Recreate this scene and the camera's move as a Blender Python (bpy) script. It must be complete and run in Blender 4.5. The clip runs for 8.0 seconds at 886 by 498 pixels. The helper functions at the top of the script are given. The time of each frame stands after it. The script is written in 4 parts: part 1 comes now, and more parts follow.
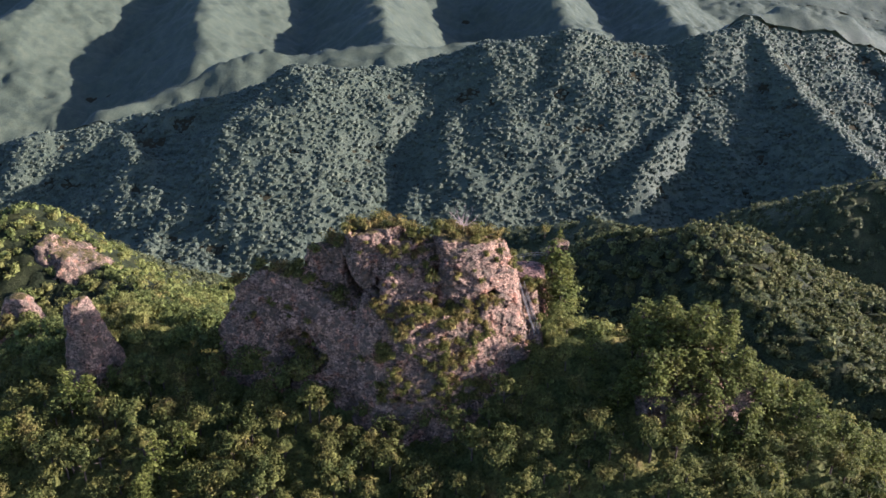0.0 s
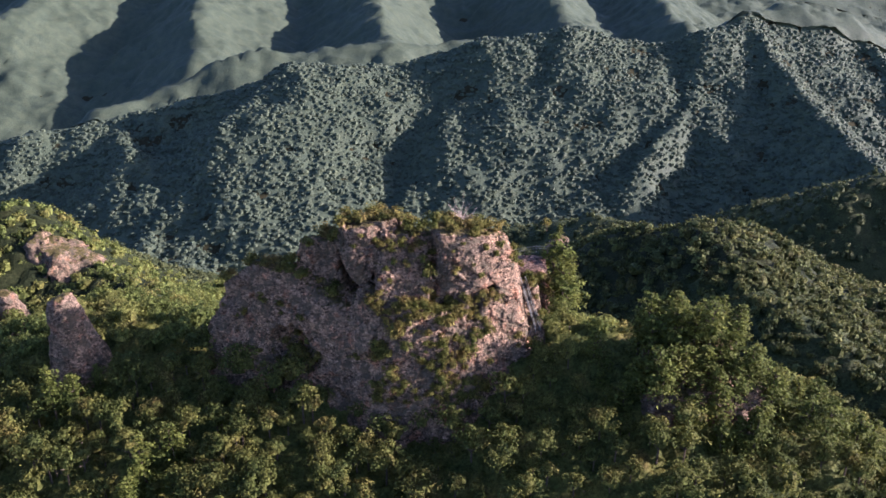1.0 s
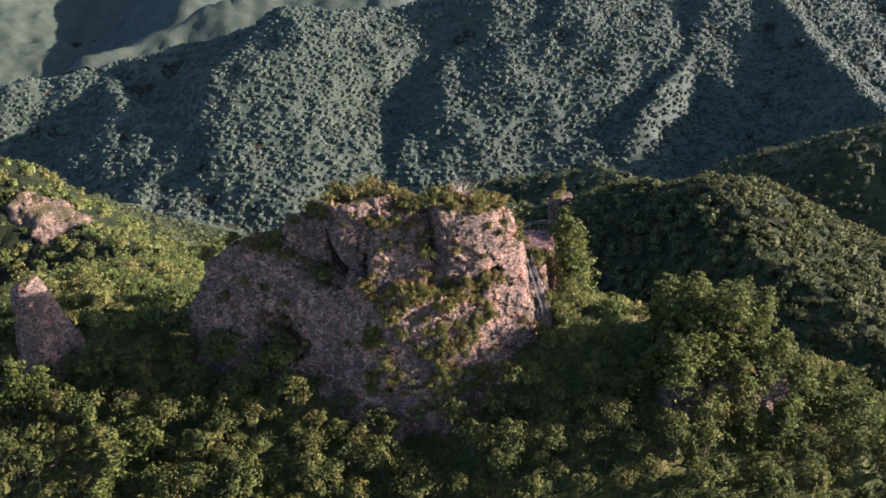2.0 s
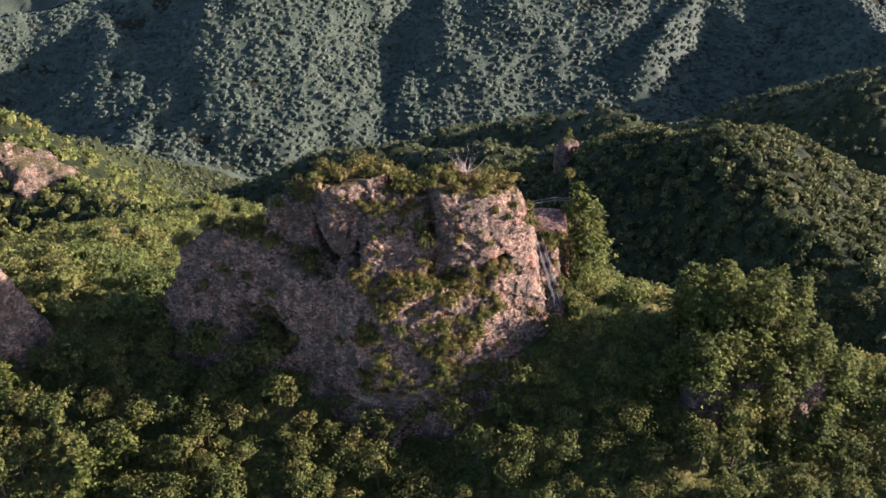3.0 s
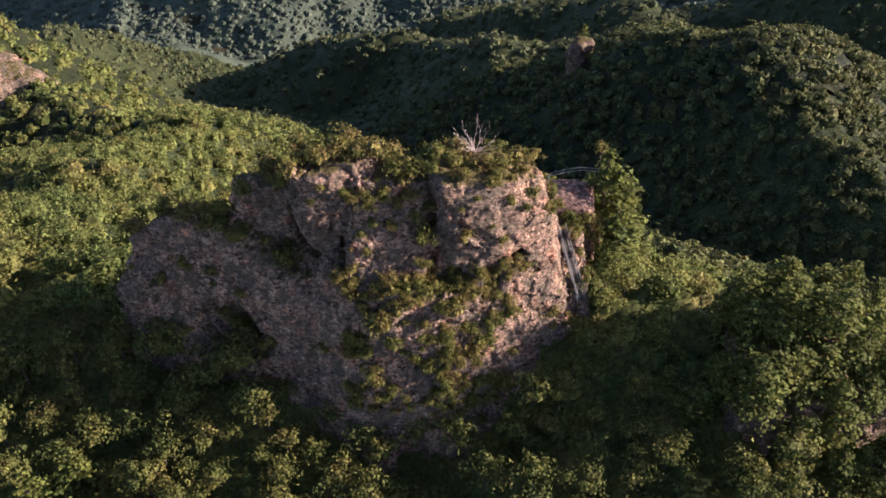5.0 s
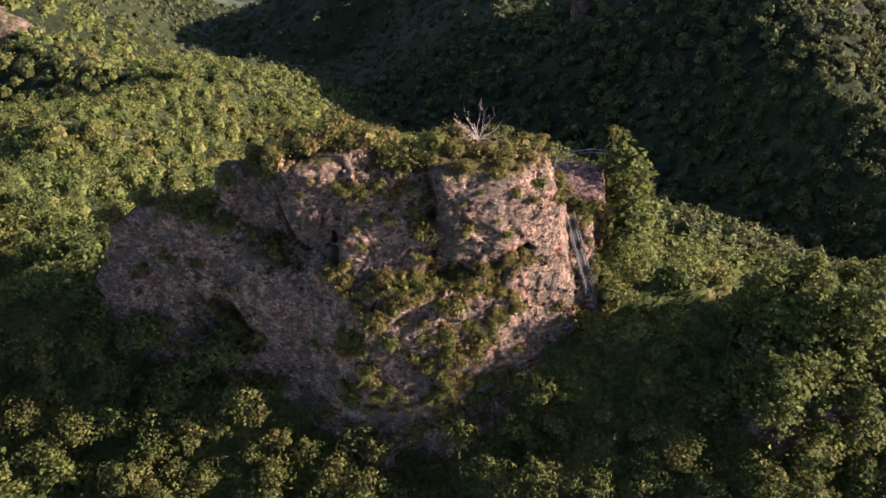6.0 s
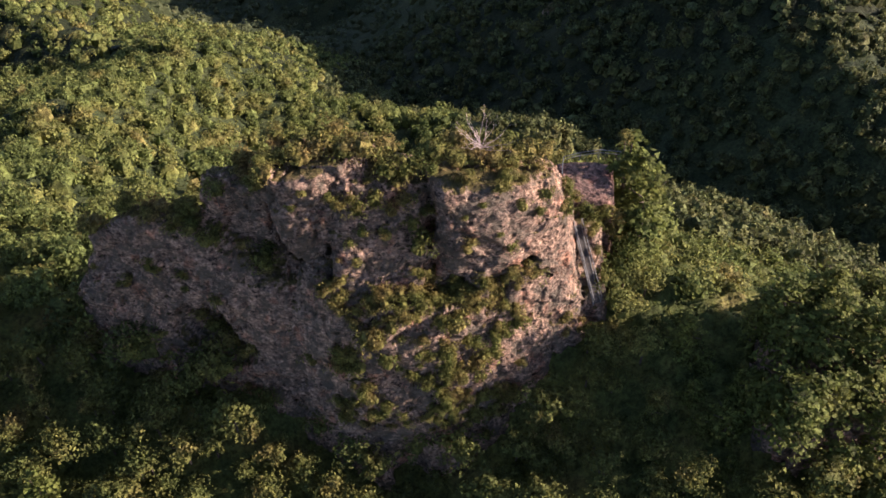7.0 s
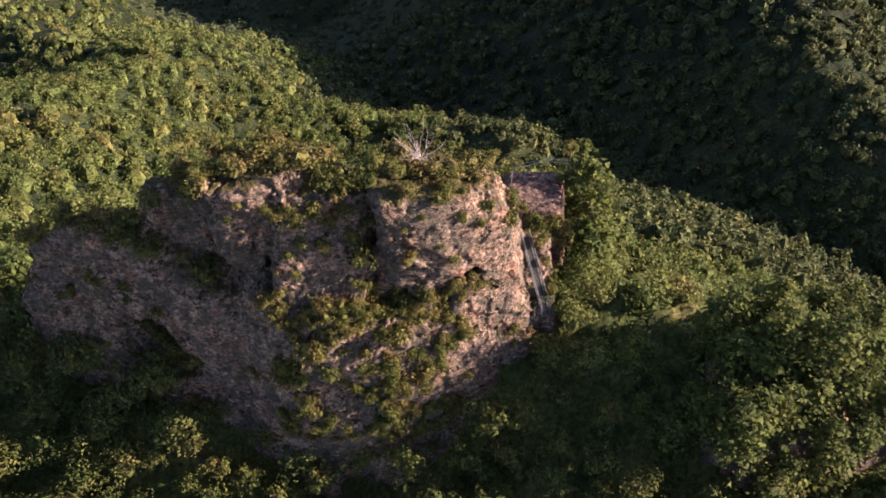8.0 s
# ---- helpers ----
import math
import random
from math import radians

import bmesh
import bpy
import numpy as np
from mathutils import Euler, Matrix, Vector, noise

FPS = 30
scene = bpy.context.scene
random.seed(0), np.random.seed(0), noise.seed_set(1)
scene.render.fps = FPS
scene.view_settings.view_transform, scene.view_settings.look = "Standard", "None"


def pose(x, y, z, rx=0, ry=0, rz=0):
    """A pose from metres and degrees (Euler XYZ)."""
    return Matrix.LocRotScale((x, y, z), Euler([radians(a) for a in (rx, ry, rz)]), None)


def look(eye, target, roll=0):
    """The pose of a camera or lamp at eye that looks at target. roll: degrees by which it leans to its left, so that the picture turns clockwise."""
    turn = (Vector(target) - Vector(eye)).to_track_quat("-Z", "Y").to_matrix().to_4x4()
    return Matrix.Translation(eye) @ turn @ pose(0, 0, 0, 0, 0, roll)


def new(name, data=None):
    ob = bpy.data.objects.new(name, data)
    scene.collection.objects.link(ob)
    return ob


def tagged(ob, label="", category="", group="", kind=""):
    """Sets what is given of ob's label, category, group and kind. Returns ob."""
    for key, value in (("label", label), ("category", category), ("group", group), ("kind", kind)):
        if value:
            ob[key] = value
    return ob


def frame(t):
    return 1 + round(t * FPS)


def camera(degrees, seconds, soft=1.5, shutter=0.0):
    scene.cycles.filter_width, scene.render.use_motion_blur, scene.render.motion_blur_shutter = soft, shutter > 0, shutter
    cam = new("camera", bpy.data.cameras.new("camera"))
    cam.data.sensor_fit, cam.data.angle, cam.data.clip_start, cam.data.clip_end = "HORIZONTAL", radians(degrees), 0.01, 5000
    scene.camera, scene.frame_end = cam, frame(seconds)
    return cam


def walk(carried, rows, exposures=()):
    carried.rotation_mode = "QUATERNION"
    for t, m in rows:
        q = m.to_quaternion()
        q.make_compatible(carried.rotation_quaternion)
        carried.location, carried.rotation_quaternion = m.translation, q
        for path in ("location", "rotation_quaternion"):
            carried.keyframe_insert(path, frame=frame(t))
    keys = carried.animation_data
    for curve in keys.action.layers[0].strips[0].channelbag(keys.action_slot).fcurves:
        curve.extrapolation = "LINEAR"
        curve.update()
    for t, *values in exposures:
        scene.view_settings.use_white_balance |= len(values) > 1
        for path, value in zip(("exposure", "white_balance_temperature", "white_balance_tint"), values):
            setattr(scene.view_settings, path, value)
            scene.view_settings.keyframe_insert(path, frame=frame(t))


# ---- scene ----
import itertools

cam = camera(57.5, 8.0, soft=1.6)
PATH = [
    (0, (1.108, -0.243, 94.696), (1.093, 1.578, 93.868), -0.1),
    (0.5, (1.133, 0.87, 92.265), (1.12, 2.689, 91.434), -0.1),
    (1, (1.155, 4.779, 91.287), (1.144, 6.598, 90.457), -0.2),
    (1.5, (1.144, 11.072, 91.134), (1.135, 12.869, 90.257), -0.4),
    (2, (1.139, 19.196, 90.898), (1.13, 20.955, 89.947), -0.5),
    (3.5, (0.969, 43.834, 90.833), (0.955, 45.468, 89.679), -0.6),
    (4, (0.935, 51.431, 90.847), (0.919, 53.019, 89.632), -0.6),
    (4.5, (0.9, 57.773, 90.924), (0.882, 59.313, 89.648), -0.6),
    (6, (0.802, 72.819, 91.086), (0.783, 74.204, 89.644), -0.6),
    (6.5, (0.733, 77.475, 91.181), (0.714, 78.81, 89.692), -0.6),
    (7, (0.718, 80.883, 91.299), (0.699, 82.194, 89.789), -0.6),
    (7.5, (2.105, 82.068, 91.319), (2.092, 83.38, 89.809), -0.4),
    (8, (6.602, 82.629, 91.313), (6.594, 83.94, 89.802), -0.2),
]
walk(cam, [(t, look(eye, target, roll)) for t, eye, target, roll in PATH],
     exposures=[(0.0, 1.42, 5250, 29), (4.0, 1.29, 5600, 28), (8.0, 1.20, 5800, 27)])

# ---- light: a low sun from the side, and the sky ----
SUN_HEIGHT, SUN_TURN = 19.0, 87.0        # degrees above the horizon; clockwise from straight ahead (+y)
world = bpy.data.worlds.new("sky")
scene.world = world
world.use_nodes = True
sky = world.node_tree.nodes.new("ShaderNodeTexSky")
sky.sky_type = "NISHITA"
sky.sun_disc = False
sky.sun_elevation, sky.sun_rotation = radians(SUN_HEIGHT), radians(SUN_TURN)
sky.altitude, sky.dust_density, sky.ozone_density = 600, 1.5, 1.0
back = world.node_tree.nodes["Background"]
back.inputs["Strength"].default_value = 0.088
world.node_tree.links.new(sky.outputs["Color"], back.inputs["Color"])
sun_data = bpy.data.lights.new("sun", "SUN")
sun_data.energy, sun_data.angle, sun_data.color = 6.2, radians(0.6), (1.0, 0.83, 0.62)
sun = new("sun", sun_data)
_e, _a = radians(SUN_HEIGHT), radians(SUN_TURN)
sun.matrix_world = look((math.sin(_a) * math.cos(_e) * 300, math.cos(_a) * math.cos(_e) * 300, math.sin(_e) * 300), (0, 0, 0))


# ---- materials ----
def node_set(name):
    m = bpy.data.materials.new(name)
    m.use_nodes = True
    nt = m.node_tree
    return m, nt, nt.nodes["Principled BSDF"], nt.links


def tex_noise(nt, scale, detail=3.0, rough=0.6, coord=None):
    n = nt.nodes.new("ShaderNodeTexNoise")
    n.inputs["Scale"].default_value = scale
    n.inputs["Detail"].default_value = detail
    n.inputs["Roughness"].default_value = rough
    if coord is not None:
        nt.links.new(coord, n.inputs["Vector"])
    return n


def ramp(nt, stops, source):
    r = nt.nodes.new("ShaderNodeValToRGB")
    while len(r.color_ramp.elements) < len(stops):
        r.color_ramp.elements.new(0.5)
    for e, (p, c) in zip(r.color_ramp.elements, stops):
        e.position, e.color = p, (*c, 1)
    nt.links.new(source, r.inputs["Fac"])
    return r


def blend(nt, fac, a, b, mode="MIX"):
    n = nt.nodes.new("ShaderNodeMix")
    n.data_type, n.blend_type = "RGBA", mode
    for sock, v in ((n.inputs[0], fac), (n.inputs[6], a), (n.inputs[7], b)):
        if isinstance(v, (int, float)):
            sock.default_value = v
        elif isinstance(v, tuple):
            sock.default_value = (*v, 1)
        else:
            nt.links.new(v, sock)
    return n.outputs[2]


def world_place(nt):
    return nt.nodes.new("ShaderNodeNewGeometry").outputs["Position"]


def leaf_material(name, stops, patch=0.16, spread=0.4, through_light=0.32, gloss=0.1, relief=(1.4, 0.45), grit=1.0):
    """Leaves: colour patches of a tree's size, each leaf clump a little lighter or darker."""
    m, nt, b, links = node_set(name)
    place = world_place(nt)
    n1 = tex_noise(nt, patch, 2.0, 0.55, place)
    col = ramp(nt, stops, n1.outputs["Fac"]).outputs["Color"]
    island = nt.nodes.new("ShaderNodeNewGeometry").outputs["Random Per Island"]
    tone = ramp(nt, [(0.0, (1 - spread,) * 3), (1.0, (1 + spread, 1 + spread, 1 + 0.7 * spread))], island)
    col = blend(nt, 1.0, col, tone.outputs["Color"], "MULTIPLY")
    n2 = tex_noise(nt, relief[0], 4.0, 0.7, place)
    grain = ramp(nt, [(0.34, (0.45, 0.45, 0.45)), (0.66, (1.5, 1.5, 1.4))], n2.outputs["Fac"])
    col = blend(nt, grit, col, grain.outputs["Color"], "MULTIPLY")
    links.new(col, b.inputs["Base Color"])
    b.inputs["Roughness"].default_value = 0.6
    b.inputs["Specular IOR Level"].default_value = gloss
    bump = nt.nodes.new("ShaderNodeBump")
    bump.inputs["Strength"].default_value = 1.0
    bump.inputs["Distance"].default_value = relief[1]
    links.new(n2.outputs["Fac"], bump.inputs["Height"])
    links.new(bump.outputs[0], b.inputs["Normal"])
    tr = nt.nodes.new("ShaderNodeBsdfTranslucent")
    links.new(col, tr.inputs["Color"])
    mix = nt.nodes.new("ShaderNodeMixShader")
    mix.inputs[0].default_value = through_light
    links.new(b.outputs[0], mix.inputs[1])
    links.new(tr.outputs[0], mix.inputs[2])
    links.new(mix.outputs[0], nt.nodes["Material Output"].inputs["Surface"])
    return m


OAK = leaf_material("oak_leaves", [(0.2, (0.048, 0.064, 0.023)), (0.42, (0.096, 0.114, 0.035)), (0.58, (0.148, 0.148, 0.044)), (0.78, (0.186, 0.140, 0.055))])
PINE = leaf_material("pine_needles", [(0.25, (0.076, 0.100, 0.028)), (0.55, (0.132, 0.150, 0.038)), (0.8, (0.185, 0.180, 0.050))], through_light=0.34)
BUSH = leaf_material("bush_leaves", [(0.25, (0.084, 0.104, 0.030)), (0.45, (0.150, 0.146, 0.042)), (0.62, (0.200, 0.158, 0.056)), (0.8, (0.235, 0.144, 0.062))], patch=0.3)
# lighter yellow-green leaves: the slopes' sunlit look is put into the colour
SUNLIT_HILL = leaf_material("sunlit_hill_leaves", [(0.28, (0.100, 0.128, 0.044)), (0.45, (0.156, 0.184, 0.058)), (0.6, (0.200, 0.206, 0.066)), (0.76, (0.240, 0.200, 0.074))], patch=0.09, spread=0.45, through_light=0.42, relief=(1.0, 0.6))
# leaf colour greyed and blued here to carry the haze of distance
FAR_HAZED = leaf_material("far_hazed_leaves", [(0.25, (0.074, 0.098, 0.074)), (0.5, (0.094, 0.120, 0.084)), (0.75, (0.118, 0.142, 0.096))], patch=0.06, spread=0.2, through_light=0.3, gloss=0.2, relief=(0.45, 0.8), grit=0.5)
# darker copy of the hillside leaves, with the slopes' shade in its colour
SHADED = leaf_material("shaded_leaves", [(0.25, (0.058, 0.074, 0.038)), (0.45, (0.098, 0.112, 0.045)), (0.62, (0.130, 0.132, 0.052)), (0.8, (0.150, 0.124, 0.056))], patch=0.11, spread=0.5, through_light=0.25, gloss=0.08, relief=(1.0, 0.6))
# thicket colour kept very dark: shade in the gaps between crowns is painted in
UNDER_SHADE = leaf_material("thicket_shade_leaves", [(0.3, (0.030, 0.040, 0.019)), (0.5, (0.045, 0.055, 0.023)), (0.7, (0.060, 0.066, 0.028))], patch=0.11, through_light=0.2, relief=(1.0, 0.6))
VALE = leaf_material("valley_leaves", [(0.25, (0.066, 0.084, 0.044)), (0.5, (0.100, 0.115, 0.054)), (0.75, (0.135, 0.136, 0.062))], patch=0.08, spread=0.28, relief=(0.75, 0.8), grit=0.6)


def rock_material(name, moss=True, tint=(1.0, 1.0, 1.0)):
    """Weathered conglomerate: pinkish-grey ground, pale pebbles, dark pits, grey lichen, thin turf on ledges."""
    m, nt, b, links = node_set(name)
    place = world_place(nt)
    big = tex_noise(nt, 0.12, 4.0, 0.6, place)
    col = ramp(nt, [(0.3, (0.27, 0.222, 0.212)), (0.5, (0.44, 0.332, 0.292)), (0.68, (0.60, 0.43, 0.355))], big.outputs["Fac"]).outputs["Color"]
    bent = nt.nodes.new("ShaderNodeMapping")
    bent.inputs["Rotation"].default_value = (0.0, 0.45, 0.0)
    bent.inputs["Scale"].default_value = (0.85, 0.85, 1.35)
    links.new(place, bent.inputs["Vector"])
    warp = tex_noise(nt, 1.3, 3.0, 0.6, place)
    shift = nt.nodes.new("ShaderNodeVectorMath")
    shift.operation = "MULTIPLY_ADD"
    links.new(warp.outputs["Color"], shift.inputs[0])
    shift.inputs[1].default_value = (0.7, 0.7, 0.7)
    links.new(bent.outputs["Vector"], shift.inputs[2])
    stones = []
    for scale, low, high in ((1.6, 0.86, 1.12), (3.6, 0.78, 1.2)):
        peb = nt.nodes.new("ShaderNodeTexVoronoi")
        peb.inputs["Scale"].default_value = scale
        links.new(shift.outputs[0], peb.inputs["Vector"])
        one = nt.nodes.new("ShaderNodeSeparateColor")
        links.new(peb.outputs["Color"], one.inputs[0])
        tone = ramp(nt, [(0.0, (low, low, low)), (0.8, (1.0, 0.99, 0.98)), (1.0, (high, high * 0.97, high * 0.94))], one.outputs[0])
        col = blend(nt, 1.0, col, tone.outputs["Color"], "MULTIPLY")
        gap = ramp(nt, [(0.45, (1.0, 1.0, 1.0)), (0.75, (0.5, 0.49, 0.49))], peb.outputs["Distance"])
        col = blend(nt, 0.8, col, gap.outputs["Color"], "MULTIPLY")
        stones.append(peb)
    peb = stones[0]
    lay = nt.nodes.new("ShaderNodeMapping")
    lay.inputs["Rotation"].default_value = (0.0, 0.5, 0.0)
    lay.inputs["Scale"].default_value = (1.0, 1.0, 0.28)
    links.new(place, lay.inputs["Vector"])
    streak = tex_noise(nt, 0.9, 5.0, 0.7, lay.outputs["Vector"])
    seams = ramp(nt, [(0.34, (0.40, 0.39, 0.39)), (0.46, (0.92, 0.92, 0.92)), (0.62, (1.2, 1.18, 1.16))], streak.outputs["Fac"])
    col = blend(nt, 0.85, col, seams.outputs["Color"], "MULTIPLY")
    fine = tex_noise(nt, 1.5, 6.0, 0.75, bent.outputs["Vector"])
    grit = ramp(nt, [(0.38, (0.07, 0.07, 0.07)), (0.43, (0.55, 0.55, 0.55)), (0.48, (0.95, 0.95, 0.95)), (0.55, (1.1, 1.09, 1.08)), (0.62, (1.7, 1.65, 1.6))], fine.outputs["Fac"])
    col = blend(nt, 0.95, col, grit.outputs["Color"], "MULTIPLY")
    rust = tex_noise(nt, 0.3, 4.0, 0.65, place)
    rmask = ramp(nt, [(0.55, (0, 0, 0)), (0.63, (0.6, 0.6, 0.6))], rust.outputs["Fac"])
    col = blend(nt, rmask.outputs["Color"], col, blend(nt, 1.0, col, (1.25, 0.82, 0.68), "MULTIPLY"))
    lich = tex_noise(nt, 0.45, 7.0, 0.75, place)
    lmask = ramp(nt, [(0.48, (0, 0, 0)), (0.57, (0.8, 0.8, 0.8))], lich.outputs["Fac"])
    col = blend(nt, lmask.outputs["Color"], col, (0.110, 0.102, 0.090))
    if moss:
        geo = nt.nodes.new("ShaderNodeNewGeometry")
        sep = nt.nodes.new("ShaderNodeSeparateXYZ")
        links.new(geo.outputs["Normal"], sep.inputs[0])
        add = nt.nodes.new("ShaderNodeMath")
        add.operation = "ADD"
        links.new(sep.outputs["Z"], add.inputs[0])
        mn = tex_noise(nt, 0.5, 6.0, 0.75, place)
        links.new(mn.outputs["Fac"], add.inputs[1])
        mask = ramp(nt, [(0.65, (0, 0, 0)), (0.71, (1, 1, 1))], half(nt, add.outputs[0]))
        turf = ramp(nt, [(0.35, (0.035, 0.038, 0.016)), (0.50, (0.105, 0.092, 0.036)), (0.66, (0.210, 0.165, 0.075))], fine.outputs["Fac"])
        col = blend(nt, mask.outputs["Color"], col, turf.outputs["Color"])
    col = blend(nt, 1.0, col, tint, "MULTIPLY")
    links.new(col, b.inputs["Base Color"])
    b.inputs["Roughness"].default_value = 0.93
    b.inputs["Specular IOR Level"].default_value = 0.2
    bump = nt.nodes.new("ShaderNodeBump")
    bump.inputs["Strength"].default_value = 1.0
    bump.inputs["Distance"].default_value = 0.4
    small = nt.nodes.new("ShaderNodeMath")
    small.operation = "MULTIPLY_ADD"
    links.new(stones[1].outputs["Distance"], small.inputs[0])
    small.inputs[1].default_value = -0.3
    links.new(fine.outputs["Fac"], small.inputs[2])
    hgt = nt.nodes.new("ShaderNodeMath")
    hgt.operation = "MULTIPLY_ADD"
    links.new(peb.outputs["Distance"], hgt.inputs[0])
    hgt.inputs[1].default_value = -0.5
    links.new(small.outputs[0], hgt.inputs[2])
    links.new(hgt.outputs[0], bump.inputs["Height"])
    links.new(bump.outputs[0], b.inputs["Normal"])
    return m


def half(nt, source):
    n = nt.nodes.new("ShaderNodeMath")
    n.operation = "MULTIPLY"
    n.inputs[1].default_value = 0.5
    nt.links.new(source, n.inputs[0])
    return n.outputs[0]


ROCK = rock_material("conglomerate_rock", True, (0.845, 0.775, 0.63))
BARE = rock_material("bare_red_rock", False, (0.78, 0.64, 0.55))
PALE = rock_material("pale_rock", True, (0.64, 0.62, 0.50))


def plain_material(name, dark, light, scale, rough=0.8, metal=0.0):
    m, nt, b, links = node_set(name)
    n = tex_noise(nt, scale, 5.0, 0.65, world_place(nt))
    links.new(ramp(nt, [(0.35, dark), (0.65, light)], n.outputs["Fac"]).outputs["Color"], b.inputs["Base Color"])
    b.inputs["Roughness"].default_value = rough
    b.inputs["Metallic"].default_value = metal
    b.inputs["Specular IOR Level"].default_value = 0.1 if metal == 0 else 0.5
    return m


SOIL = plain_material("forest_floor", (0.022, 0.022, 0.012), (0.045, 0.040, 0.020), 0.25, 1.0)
BARK = plain_material("bark", (0.06, 0.045, 0.035), (0.14, 0.11, 0.085), 3.0)
DEAD = plain_material("bleached_wood", (0.32, 0.25, 0.22), (0.50, 0.41, 0.36), 4.0)
STEEL = plain_material("galvanised_steel", (0.16, 0.155, 0.145), (0.25, 0.24, 0.22), 5.0, 0.6, 0.2)
TREAD = plain_material("weathered_tread", (0.06, 0.055, 0.05), (0.12, 0.11, 0.10), 5.0)


# ---- mesh helpers ----
def mesh_object(name, verts, faces, material, parent=None, smooth=False):
    me = bpy.data.meshes.new(name)
    verts = np.asarray(verts, dtype=np.float32)
    faces = np.asarray(faces, dtype=np.int32)
    k = faces.shape[1]
    me.vertices.add(len(verts))
    me.vertices.foreach_set("co", verts.ravel())
    me.loops.add(faces.size)
    me.loops.foreach_set("vertex_index", faces.ravel())
    me.polygons.add(len(faces))
    me.polygons.foreach_set("loop_start", np.arange(0, faces.size, k, dtype=np.int32))
    me.update(calc_edges=True)
    me.materials.append(material)
    if smooth:
        me.polygons.foreach_set("use_smooth", np.ones(len(faces), dtype=bool))
    ob = new(name, me)
    ob.parent = parent
    return ob


def part(name, bm, material, parent, label=""):
    me = bpy.data.meshes.new(name)
    bm.to_mesh(me)
    bm.free()
    me.materials.append(material)
    ob = new(name, me)
    ob.parent = parent
    return tagged(ob, label)


def hash3(i, j, k, seed):
    h = (i.astype(np.int64) * 374761393 + j.astype(np.int64) * 668265263 + k.astype(np.int64) * 2147483647 + seed * 974711) & 0xFFFFFFFF
    h = ((h ^ (h >> 13)) * 1274126177) & 0xFFFFFFFF
    h = (h ^ (h >> 16)) & 0xFFFFFF
    return h.astype(np.float32) / np.float32(0xFFFFFF)


def value_noise(x, y, z, seed=0):
    """Smooth noise between -1 and 1, a lattice point a metre."""
    i, j, k = np.floor(x), np.floor(y), np.floor(z)
    u, v, w = x - i, y - j, z - k
    u, v, w = u * u * (3 - 2 * u), v * v * (3 - 2 * v), w * w * (3 - 2 * w)
    i, j, k = i.astype(np.int64), j.astype(np.int64), k.astype(np.int64)
    out = 0
    for a in (0, 1):
        for b in (0, 1):
            for c in (0, 1):
                out = out + hash3(i + a, j + b, k + c, seed) * (u if a else 1 - u) * (v if b else 1 - v) * (w if c else 1 - w)
    return out * 2 - 1


def fbm(x, y, z, octaves, seed=0):
    total, amp, f = 0, 1.0, 1.0
    for o in range(octaves):
        total = total + amp * value_noise(x * f, y * f, z * f, seed + o)
        amp, f = amp * 0.5, f * 2.03
    return total


